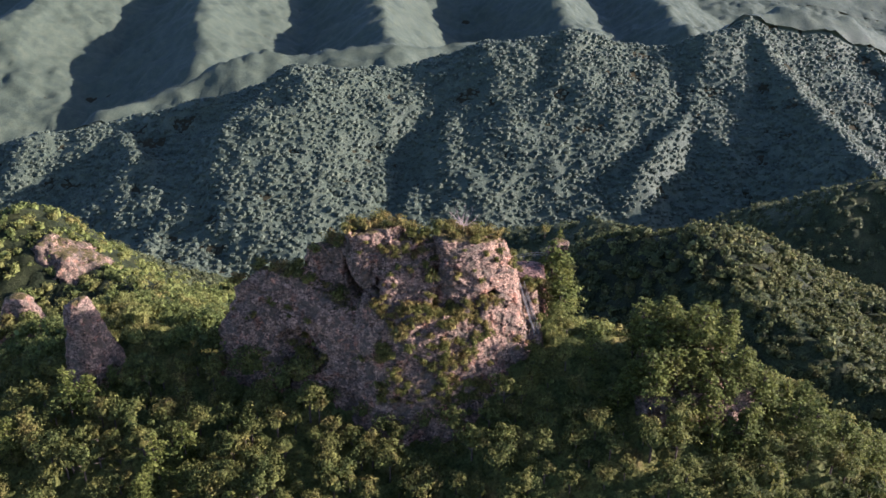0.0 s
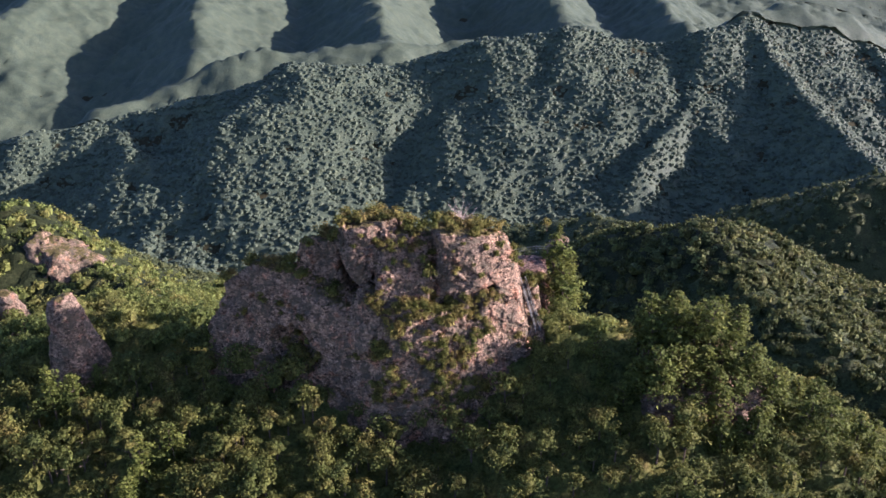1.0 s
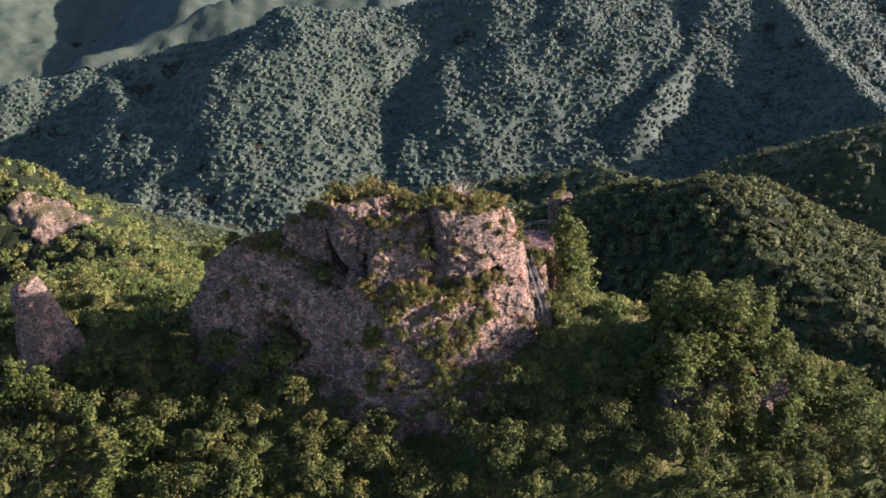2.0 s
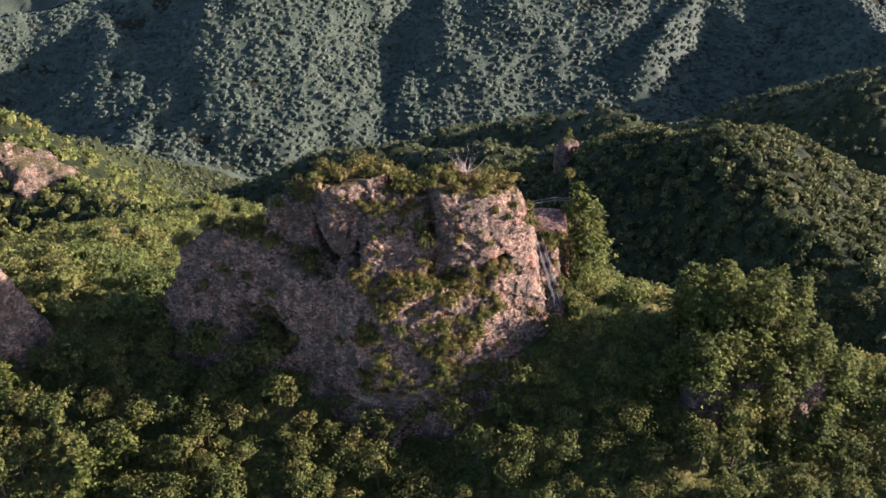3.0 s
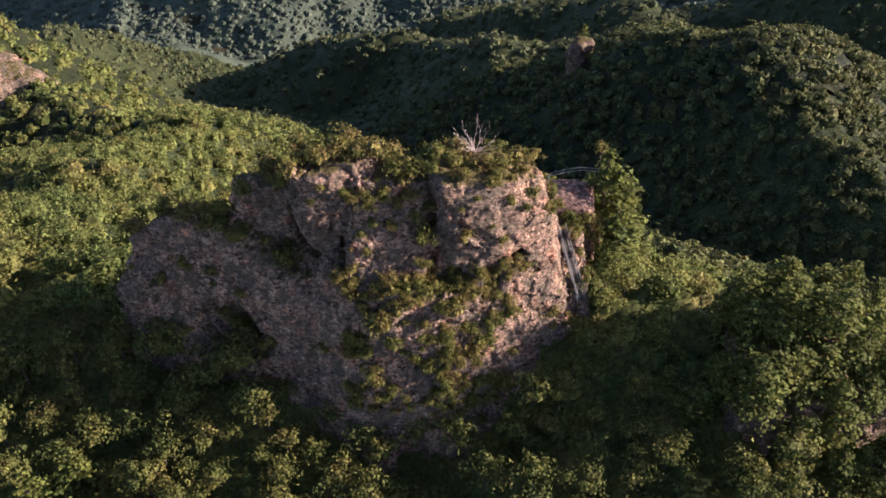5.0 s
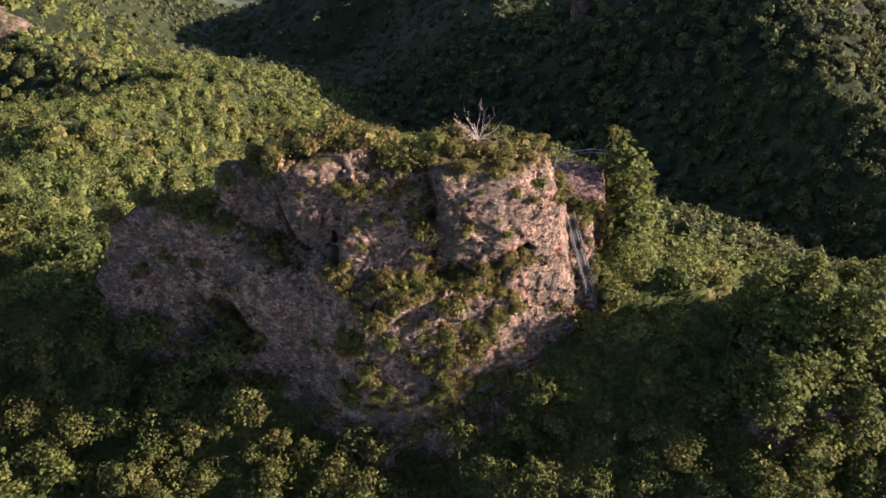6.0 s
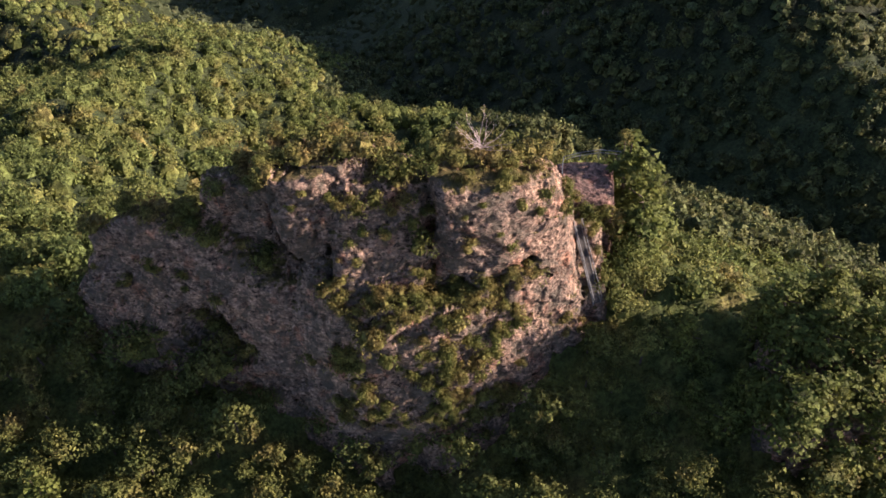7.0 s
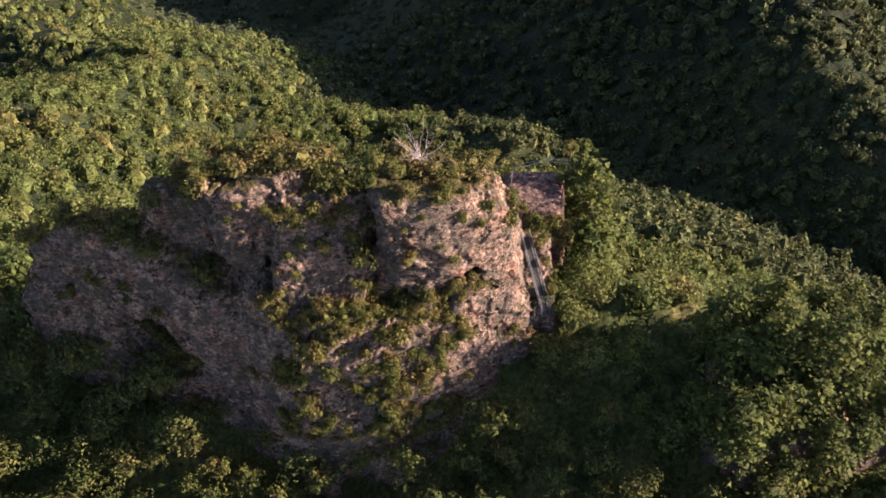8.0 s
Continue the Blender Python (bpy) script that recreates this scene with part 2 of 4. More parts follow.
# ---- the land: ridges, each a crest line with the fall of its two flanks ----
# (crest points x, y, z; fall on the left of its direction; fall on the right; roundness)
RIDGES = {
    "crag_ridge": ([(-260, 190, -25), (-130, 165, -12), (-80, 153, -4), (-48, 149, 0), (-20, 150, 6), (15, 150, 10), (35, 143, 7), (58, 140, -4),
                    (85, 142, -17), (130, 145, -36), (200, 160, -60)], 0.88, 0.42, 6),
    "north_shoulder": ([(-62, 152, -1), (-80, 172, -5), (-80, 190, -18), (-88, 219, -27), (-84, 284, -57), (-124, 309, -70), (-165, 338, -69),
                        (-203, 360, -51), (-228, 442, -118), (-260, 555, -164), (-300, 700, -240)], 0.42, 1.0, 10),
    "back_spur": ([(-52, 274, -68), (-12, 277, -80), (25, 262, -70), (48, 258, -82)], 1.0, 0.7, 8),
    "east_spur": ([(86, 364, -76), (92, 350, -64), (115, 320, -53), (116, 285, -53), (124, 255, -54), (150, 220, -62), (210, 190, -75)], 0.55, 0.85, 10),
    "east_lobe": ([(115, 320, -53), (148, 358, -63), (168, 362, -71), (180, 345, -82), (192, 312, -78), (235, 285, -80), (290, 270, -90)], 0.8, 0.6, 8),
    "pinnacle_ridge": ([(62, 392, -108), (40, 398, -104), (20, 490, -137), (-28, 558, -167), (-77, 570, -170), (-115, 680, -244)], 0.7, 0.7, 8),
    "middle_hill": ([(20, 660, -200), (57, 640, -178), (97, 620, -164), (122, 590, -159), (150, 520, -150), (140, 420, -120)], 0.6, 0.6, 10),
    "dark_hill": ([(180, 650, -195), (242, 635, -168), (306, 590, -135), (343, 600, -124), (450, 570, -95), (620, 520, -60)], 0.6, 0.75, 12),
    "far_crest": ([(-700, 1130, -275), (-612, 1150, -253), (-503, 1180, -234), (-355, 1180, -201), (-225, 1185, -147), (-89, 1230, -157), (5, 1230, -149), (73, 1230, -128),
                   (193, 1250, -119), (262, 1250, -127), (349, 1250, -136), (407, 1250, -121), (473, 1300, -110), (554, 1330, -101),
                   (648, 1350, -122), (740, 1360, -160), (900, 1300, -200)], 0.6, 0.6, 10),
    "spur_a": ([(-89, 1230, -157), (-105, 1080, -245), (-113, 980, -312)], 0.95, 0.85, 4),
    "spur_b": ([(180, 1245, -122), (135, 1100, -205), (63, 980, -278)], 0.95, 0.85, 4),
    "spur_c": ([(400, 1248, -121), (346, 1120, -194), (250, 1000, -248)], 0.95, 0.85, 4),
    "spur_d": ([(465, 1290, -112), (490, 1100, -178), (500, 880, -213), (520, 760, -260)], 0.95, 0.85, 4),
    "spur_e": ([(-225, 1185, -147), (-300, 1080, -215), (-290, 960, -300)], 0.95, 0.85, 4),
    "spur_f": ([(648, 1350, -122), (690, 1150, -190), (720, 900, -250)], 0.95, 0.85, 4),
    "west_knoll": ([(-480, 1150, -240), (-428, 1060, -243), (-362, 980, -287), (-370, 890, -325)], 0.75, 0.75, 8),
    "far_spur": ([(-640, 1250, -290), (-500, 1390, -245), (-430, 1450, -225), (-330, 1500, -200), (-108, 1560, -200), (100, 1700, -220)], 0.55, 0.6, 12),
    "range_a": ([(-1200, 1500, -250), (-984, 1800, -190), (-900, 2200, -90), (-850, 2700, 60)], 0.55, 0.6, 15),
    "range_b": ([(-500, 1650, -230), (-560, 1900, -160), (-600, 2300, -60), (-600, 2700, 40)], 0.6, 0.6, 15),
    "range_c": ([(-110, 1660, -205), (-140, 1800, -185), (-170, 2000, -160), (-260, 2400, -80), (-300, 2700, 0)], 0.6, 0.8, 12),
    "range_d": ([(330, 1800, -260), (290, 2000, -215), (250, 2300, -160), (200, 2700, -80)], 0.7, 0.6, 12),
    "range_e": ([(620, 1700, -270), (560, 2000, -230), (560, 2400, -180), (600, 2900, -120)], 0.7, 0.6, 12),
    "range_f": ([(-1800, 3100, 60), (-600, 2900, 40), (300, 3000, -60), (1500, 3300, -120), (2600, 3200, -60)], 0.4, 0.4, 30),
    "east_range": ([(900, 1500, -210), (1300, 1900, -200), (2200, 2200, -120)], 0.5, 0.5, 20),
    "near_west": ([(-420, 260, -60), (-380, 420, -110), (-420, 560, -180)], 0.5, 0.5, 12),
}


def land(x, y):
    """Height of the ground."""
    total = np.exp(np.full(x.shape, -430.0 / 6))
    for crest, fall_left, fall_right, r in RIDGES.values():
        best = np.full(x.shape, -1e9)
        for (ax, ay, az), (bx, by, bz) in zip(crest, crest[1:]):
            dx, dy = bx - ax, by - ay
            s = np.clip(((x - ax) * dx + (y - ay) * dy) / (dx * dx + dy * dy), 0, 1)
            ox, oy = x - ax - s * dx, y - ay - s * dy
            away = np.sqrt(ox * ox + oy * oy) + 1e-6
            side = (dx * oy - dy * ox) / (math.hypot(dx, dy) * away)
            fall = 0.5 * (fall_left + fall_right) + 0.5 * (fall_left - fall_right) * side
            best = np.maximum(best, az + s * (bz - az) - fall * (np.sqrt(ox * ox + oy * oy + r * r) - r))
        total = total + np.exp(np.maximum(best, -600) / 6)
    h = 6 * np.log(total)
    far = np.clip((y - 150) / 500, 0.12, 1)
    rough = fbm(x / 95, y / 95, x * 0, 3, 5) * 11 + fbm(x / 28, y / 28, x * 0, 2, 9) * 3.5
    gully = 6.5 * np.exp(-((x + 5) / 23) ** 2) * np.clip((139 - y) / 11, 0, 1)
    rise = 7.0 * np.exp(-((x - 70) / 15) ** 2 - ((y - 124) / 13) ** 2)
    return h + rough * far - gully + rise


def line(lo, hi, near, grow, middle):
    """Grid lines: spacing near in the middle, growing outwards."""
    out = [middle]
    for sign, end in ((1, hi), (-1, lo)):
        p, step = middle, near
        while (p - end) * sign < 0:
            p += sign * step
            step = near + abs(p - middle) * grow
            out.append(p)
    return np.array(sorted(out))


gx, gy = line(-4000, 4000, 5.0, 0.027, 0.0), line(-1200, 4800, 5.0, 0.021, 150.0)
GX, GY = np.meshgrid(gx, gy)
GZ = land(GX, GY)
nx = len(gx)
quad = (np.arange(len(gy) - 1)[:, None] * nx + np.arange(nx - 1)[None, :]).ravel()
ground = mesh_object("ground", np.stack([GX.ravel(), GY.ravel(), GZ.ravel()], 1), np.stack([quad, quad + 1, quad + nx + 1, quad + nx], 1), SOIL, smooth=True)
tagged(ground, "dark forest floor of steep mountain ridges and valleys", "ground", kind="structure")


# ---- rock: solids given by planes, joined softly, roughened, and skinned ----
def prism(X, Y, Z, foot, at, z0, z1, lean, tip=(0, 0), r=0.5):
    """A tapering block: plan outline counter-clockwise at the height at, bottom, top, inward lean of each side a metre of height, tilt of its top."""
    leans = lean if isinstance(lean, list) else [lean] * len(foot)
    parts = []
    for (ax, ay), (bx, by), k in zip(foot, foot[1:] + foot[:1], leans):
        dx, dy = bx - ax, by - ay
        n = math.hypot(dx, dy)
        parts.append((((X - ax) * dy - (Y - ay) * dx) / n + k * (Z - at)) / math.hypot(1, k))
    cx, cy = sum(p[0] for p in foot) / len(foot), sum(p[1] for p in foot) / len(foot)
    parts.append((Z - z1 - tip[0] * (X - cx) - tip[1] * (Y - cy)) / math.hypot(1, tip[0], tip[1]))
    parts.append(z0 - Z)
    total = 0
    for p in parts:
        total = total + np.exp(np.clip(p / r, -40, 60))
    return np.where(total > 1e-12, r * np.log(total), -20)


def join(a, b, k=1.0):
    h = np.clip(0.5 + 0.5 * (b - a) / k, 0, 1)
    return b * (1 - h) + a * h - k * h * (1 - h)


def carve(a, b, k=0.6):
    return -join(-a, b, k)


def ball(X, Y, Z, c, r):
    q = np.sqrt(((X - c[0]) / r[0]) ** 2 + ((Y - c[1]) / r[1]) ** 2 + ((Z - c[2]) / r[2]) ** 2)
    return (q - 1) * min(r)


def skin(field, xs, ys, zs):
    """The zero surface of a field on a grid, as quads (surface nets)."""
    inside = field < 0
    nx, ny, nz = field.shape
    c = inside[:-1, :-1, :-1].astype(np.int8)
    total = np.zeros((nx - 1, ny - 1, nz - 1), np.int8)
    for a in (0, 1):
        for b in (0, 1):
            for d in (0, 1):
                total += inside[a:nx - 1 + a, b:ny - 1 + b, d:nz - 1 + d]
    cell = (total > 0) & (total < 8)
    index = np.full(cell.shape, -1, np.int64)
    where = np.argwhere(cell)
    index[cell] = np.arange(len(where))
    acc, cnt = np.zeros((len(where), 3)), np.zeros(len(where))
    corner = [(a, b, d) for a in (0, 1) for b in (0, 1) for d in (0, 1)]
    for p in corner:
        for axis in range(3):
            if p[axis]:
                continue
            q = list(p)
            q[axis] = 1
            fp = field[where[:, 0] + p[0], where[:, 1] + p[1], where[:, 2] + p[2]]
            fq = field[where[:, 0] + q[0], where[:, 1] + q[1], where[:, 2] + q[2]]
            hit = (fp < 0) != (fq < 0)
            t = np.where(hit, fp / np.where(hit, fp - fq, 1), 0)
            pos = np.tile(np.array(p, float), (len(where), 1))
            pos[:, axis] += t
            acc[hit] += pos[hit]
            cnt[hit] += 1
    pts = where + acc / cnt[:, None]
    verts = np.stack([xs[0] + pts[:, 0] * (xs[1] - xs[0]), ys[0] + pts[:, 1] * (ys[1] - ys[0]), zs[0] + pts[:, 2] * (zs[1] - zs[0])], 1)
    faces = []
    for axis in range(3):
        u, v = (axis + 1) % 3, (axis + 2) % 3
        lo = [slice(None)] * 3
        hi = [slice(None)] * 3
        lo[axis], hi[axis] = slice(0, -1), slice(1, None)
        a, b = inside[tuple(lo)], inside[tuple(hi)]
        for rising in (True, False):
            e = np.argwhere((a & ~b) if rising else (~a & b))
            e = e[(e[:, u] > 0) & (e[:, v] > 0) & (e[:, u] < field.shape[u] - 1) & (e[:, v] < field.shape[v] - 1)]
            ids = []
            for du, dv in ((-1, -1), (0, -1), (0, 0), (-1, 0)):
                q = e.copy()
                q[:, u] += du
                q[:, v] += dv
                ids.append(index[q[:, 0], q[:, 1], q[:, 2]])
            f = np.stack(ids if rising else ids[::-1], 1)
            faces.append(f[(f >= 0).all(1)])
    return verts, np.concatenate(faces)


def grid_of(lo, hi, step):
    axes = [np.arange(a, b, step) for a, b in zip(lo, hi)]
    return axes, np.meshgrid(*axes, indexing="ij")


def cells(x, y, z, seed):
    """The random level of the nearest of scattered points, and how near its border is."""
    i, j, k = np.floor(x), np.floor(y), np.floor(z)
    first, second, level = np.full(x.shape, 9.0), np.full(x.shape, 9.0), np.zeros(x.shape)
    for a in (-1, 0, 1):
        for b in (-1, 0, 1):
            for c in (-1, 0, 1):
                ci, cj, ck = i + a, j + b, k + c
                d = np.sqrt((x - ci - hash3(ci, cj, ck, seed)) ** 2 + (y - cj - hash3(ci, cj, ck, seed + 1)) ** 2 + (z - ck - hash3(ci, cj, ck, seed + 2)) ** 2)
                nearer = d < first
                second = np.where(nearer, first, np.minimum(second, d))
                level = np.where(nearer, hash3(ci, cj, ck, seed + 3), level)
                first = np.where(nearer, d, first)
    return level * 2 - 1, second - first


def roughen(F, X, Y, Z, coarse=0.9, seed=3):
    """Bulges, broken blocks, steps and cracks of weathered conglomerate, near the surface only."""
    F = F.copy()
    band = np.abs(F) < 3.5 * max(coarse, 0.4)
    x, y, z = X[band], Y[band], Z[band]
    f = F[band] + coarse * 0.75 * fbm(x / 7.5, y / 7.5, z / 6.0, 2, seed)
    wx, wy, wz = x + 0.7 * value_noise(x / 3, y / 3, z / 3, seed + 5), y + 0.7 * value_noise(x / 3, y / 3, z / 3, seed + 6), z + 0.15 * x
    # beds that dip to the east: each a step with a worn upper edge and an undercut foot
    bed = (0.88 * z + 0.46 * x + 0.9 * fbm(x / 6, y / 6, z / 6, 2, seed + 8)) / 2.1
    here = bed - np.floor(bed)
    proud = hash3(np.floor(bed).astype(np.int64), np.floor(wx / 9).astype(np.int64), np.floor(wy / 40).astype(np.int64), seed + 12) - 0.5
    worn = np.clip(value_noise(x / 5, y / 5, z / 5, seed + 14) + 0.55, 0, 1)
    f = f + coarse * worn * (0.55 * (0.5 - here) * -1.0 - 0.5 * proud * np.clip(np.minimum(here, 1 - here) / 0.12, 0, 1))
    level, border = cells(wx / 4.4, wy / 4.4, wz / 5.2, seed + 20)
    f = f + coarse * (0.5 * level + 0.75 * np.clip(0.06 - border, 0, 1) / 0.06)
    level, border = cells((wx + 0.3 * wz) / 1.7, wy / 1.7, wz / 2.2, seed + 30)
    f = f + coarse * worn * 0.16 * level
    F[band] = f
    return F


def crag_blocks(X, Y, Z):
    """The crag's main masses, each with the name of its part."""
    out = {}
    wall = prism(X, Y, Z, [(-47.6, 140.9), (-38, 137.6), (-31.8, 136.3), (-26, 134.7), (-20, 133.0), (-16.7, 132.3), (-4, 134), (-3, 148), (-30, 148.6), (-46.4, 146)], 5, -10, 25.4,
                 [0.20, 0.20, 0.24, 0.30, 0.33, 0.30, 0, 0, 0.1, 0.24], (0.0, -0.10), 0.45)
    wall = np.maximum(wall, (Z - 26.2 - 0.62 * (X + 33)) / 1.18)
    out["west_wall"] = np.maximum(wall, (Z - 22.4 + 0.5 * (X + 25.9) - 0.5 * (Y - 140.3)) / 1.22)
    out["buttress"] = prism(X, Y, Z, [(-18, 132.7), (-13, 129.4), (-7, 127.7), (0, 128.0), (5.5, 129.9), (12.4, 132.6), (17.2, 139.5), (17, 150), (-14, 149)], 3, -16, 20.8,
                            [0.28, 0.27, 0.29, 0.29, 0.37, 0.36, 0.2, 0, 0], (-0.05, 0.42), 0.7)
    rib = prism(X, Y, Z, [(12.5, 140), (20, 140), (19.5, 151), (12.5, 151)], 10, -6, 15.9, 0.05, (0.0, 1.3), 0.6)
    out["buttress"] = join(out["buttress"], np.maximum(rib, Z - 18.6), 0.8)
    out["west_tower"] = prism(X, Y, Z, [(-27.6, 144.2), (-19, 141.6), (-17, 148), (-27.6, 148)], 24, 12, 29.9, 0.04, (0.08, -0.10), 0.35)
    prow = prism(X, Y, Z, [(-19.8, 141.4), (-16.8, 137.2), (-13.4, 137.0), (-12.2, 138.4), (-9.4, 138.6), (-7.8, 148), (-19.4, 148)], 26, 16, 33.7,
                 [0.16, 0.34, 0.20, 0.16, 0.06, 0, 0.08], (0.08, -0.14), 0.3)
    prow = np.maximum(prow, (24.8 - Z - 1.6 * (X + 17.2)) / 1.9)
    out["central_tower"] = join(prow, prism(X, Y, Z, [(-12, 137.8), (-7, 138.4), (-1.6, 140.2), (0.5, 148), (-12, 148)], 28, 14, 32.0, [0.40, 0.50, 0.2, 0, 0.1], (-0.30, -0.1), 0.5), 0.8)
    out["east_tower"] = prism(X, Y, Z, [(-1.5, 141), (-1.0, 138.6), (1.0, 137.3), (4.6, 137.2), (9.6, 138.7), (14.6, 141.8), (15.2, 149), (-1.5, 148.5)], 21, 8, 32.0,
                              [0.02, 0.03, 0.10, 0.24, 0.32, 0.27, 0.12, 0], (-0.17, -0.08), 0.4)
    return out


def crag_field(X, Y, Z):
    F = None
    for block in crag_blocks(X, Y, Z).values():
        F = block if F is None else join(F, block, 0.9)
    # the arched hollow in the wall, the cleft between the towers, the hole and undercuts of the east tower
    F = carve(F, ball(X, Y, Z, (-28.8, 138.4, 10.4), (4.9, 3.4, 3.5)), 0.5)
    F = carve(F, ball(X, Y, Z, (-26.2, 136.6, 8.2), (3.4, 2.0, 2.6)), 0.5)
    F = carve(F, prism(X, Y, Z, [(-2.3, 134), (-1.3, 134), (-1.3, 141.4), (-1.7, 141.4)], 30, 20, 38, 0.0, (0, 0), 0.3), 0.4)
    F = carve(F, ball(X, Y, Z, (9.6, 139.8, 21.8), (1.3, 2.0, 0.65)), 0.25)
    F = carve(F, ball(X, Y, Z, (6.4, 137.0, 19.6), (0.7, 1.1, 2.0)), 0.3)
    F = carve(F, ball(X, Y, Z, (0.8, 136.2, 20.2), (3.4, 2.0, 1.3)), 0.3)
    F = carve(F, ball(X, Y, Z, (-12.7, 137.0, 29.0), (0.35, 1.5, 3.4)), 0.25)
    F = carve(F, ball(X, Y, Z, (-4.5, 125.8, -3), (2.6, 2.4, 6.5)), 0.6)
    return roughen(F, X, Y, Z, 0.68)


def rock_thing(name, field, lo, hi, step, label, category="rock", material=ROCK):
    axes, (X, Y, Z) = grid_of(lo, hi, step)
    v, f = skin(field(X, Y, Z), *axes)
    ob = mesh_object(name, v, f, material)
    tagged(ob, label, category)
    return ob, v, f


def weathered(v, f):
    """Each face in four, then the fine relief: slanting seams, chips and small pits."""
    edge = np.sort(np.stack([f, np.roll(f, -1, 1)], 2).reshape(-1, 2), 1)
    key, which = np.unique(edge[:, 0] * len(v) + edge[:, 1], return_inverse=True)
    mid = (v[key // len(v)] + v[key % len(v)]) / 2
    m = len(v) + which.reshape(-1, 4)
    c = (len(v) + len(mid) + np.arange(len(f)))[:, None]
    g = np.concatenate([np.stack([f[:, k], m[:, k], c[:, 0], m[:, k - 1]], 1) for k in range(4)])
    owner = np.tile(np.arange(len(f)), 4)
    p = np.concatenate([v, mid, v[f].mean(1)])
    fn = np.cross(p[g[:, 2]] - p[g[:, 0]], p[g[:, 3]] - p[g[:, 1]])
    n = np.zeros(p.shape)
    for k in range(4):
        for a in range(3):
            n[:, a] += np.bincount(g[:, k], fn[:, a], len(p))
    n /= np.linalg.norm(n, axis=1)[:, None] + 1e-9
    x, y, z = p[:, 0], p[:, 1], p[:, 2]
    u, w = 0.55 * x + 0.83 * z, 0.83 * x - 0.55 * z
    seam = 1 - np.abs(fbm(u / 4.2, y / 1.6, w / 1.15, 3, 61)) * 4
    chip = fbm(x / 0.62, y / 0.62, z / 0.5, 2, 63)
    pit = np.clip(value_noise(x / 0.5, y / 0.5, z / 0.36, 67) - 0.38, 0, 1) * (value_noise(x / 5, y / 5, z / 5, 69) > -0.2)
    level, border = cells((x + 0.4 * z) / 1.25, y / 1.25, (z - 0.3 * x) / 0.85, 81)
    d = 0.05 * level + 0.05 * chip - 0.26 * np.clip(seam, 0, 1) * (value_noise(x / 7, y / 7, z / 7, 71) > -0.1) - 0.5 * pit
    return p + n * d[:, None], g, owner


def split_crag():
    """One skin, cut into the masses that can be told apart."""
    axes, (X, Y, Z) = grid_of((-52, 122, -12), (24, 155, 38), 0.41)
    v, f = skin(crag_field(X, Y, Z), *axes)
    mid = v[f].mean(1)
    f = f[mid[:, 2] > land(mid[:, 0], mid[:, 1]) - 1.5]
    mid = v[f].mean(1)
    names = list(crag_blocks(mid[:1, 0], mid[:1, 1], mid[:1, 2]))
    near = np.argmin(np.abs(np.stack(list(crag_blocks(mid[:, 0], mid[:, 1], mid[:, 2]).values()))), 0)
    base = new("rock_crag")
    fine_v, fine_f, owner = weathered(v, f)
    for k, n in enumerate(names):
        mine = fine_f[near[owner] == k]
        used, flat = np.unique(mine, return_inverse=True)
        mesh_object(n, fine_v[used], flat.reshape(-1, 4), ROCK, base)
    tagged(base, "tall weathered pinkish-grey conglomerate crag rising from the forest", "rock crag")
    return v, f


crag_v, crag_f = split_crag()


def boulder_field(X, Y, Z):
    F = prism(X, Y, Z, [(-77, 139), (-72.5, 136.6), (-68.4, 138.3), (-67.8, 144), (-75, 146)], 9, -6, 19.5, [0.2, 0.12, 0.25, 0.2, 0.15], (0.25, 0.1), 0.7)
    return roughen(F, X, Y, Z, 0.6, 11)


rock_thing("rock_boulder", boulder_field, (-80, 133, -8), (-62, 149, 22), 0.45, "lone upright grey boulder standing among the trees", "boulder")


def ledge_field(X, Y, Z):
    F = prism(X, Y, Z, [(33, 128), (40, 123.5), (52, 125), (61, 129), (60, 134), (40, 135)], 2, -10, 7.4, 0.25, (0.0, 0.05), 1.0)
    return roughen(F, X, Y, Z, 1.0, 17)


def crest_field(X, Y, Z):
    F = prism(X, Y, Z, [(37, 132.5), (46, 130.5), (54.5, 131), (57, 136), (55, 142), (38, 142)], 2, -10, 12.0, 0.10, (0.02, 0.05), 0.8)
    return roughen(F, X, Y, Z, 1.0, 19)


def split_knoll():
    """A low ledge in front and the crest behind it."""
    base = new("rock_knoll")
    base.location = (46, 132, 0)
    out = []
    for name, field in (("ledge", ledge_field), ("crest", crest_field)):
        axes, (X, Y, Z) = grid_of((28, 119, -12), (65, 148, 18), 0.55)
        v, f = skin(field(X, Y, Z), *axes)
        out.append(v)
        mesh_object(name, v - np.array([46, 132, 0]), f, ROCK, base)
    tagged(base, "low broken rock knoll under tall pines", "rock outcrop")
    return np.concatenate(out)


knoll_v = split_knoll()


def terrace_field(X, Y, Z):
    F = prism(X, Y, Z, [(13.6, 150.8), (20.8, 150.2), (22, 157.8), (13.8, 157.6)], 20, 0, 20.4, 0.10, (0.05, 0.03), 0.4)
    return roughen(F, X, Y, Z, 0.28, 23)


rock_thing("rock_terrace", terrace_field, (12, 147, 0), (30, 162, 25), 0.4, "flat-topped reddish rock terrace beside the stair", "rock terrace", BARE)


def outcrop_field(X, Y, Z):
    F = prism(X, Y, Z, [(-104, 162), (-96, 161), (-94, 168), (-103, 169)], 0, -14, 7.5, 0.25, (0.1, 0.1), 0.7)
    return roughen(F, X, Y, Z, 0.7, 37)


rock_thing("rock_outcrop", outcrop_field, (-108, 157, -16), (-90, 173, 12), 0.6, "small pale rock outcrop among the trees", "rock outcrop")


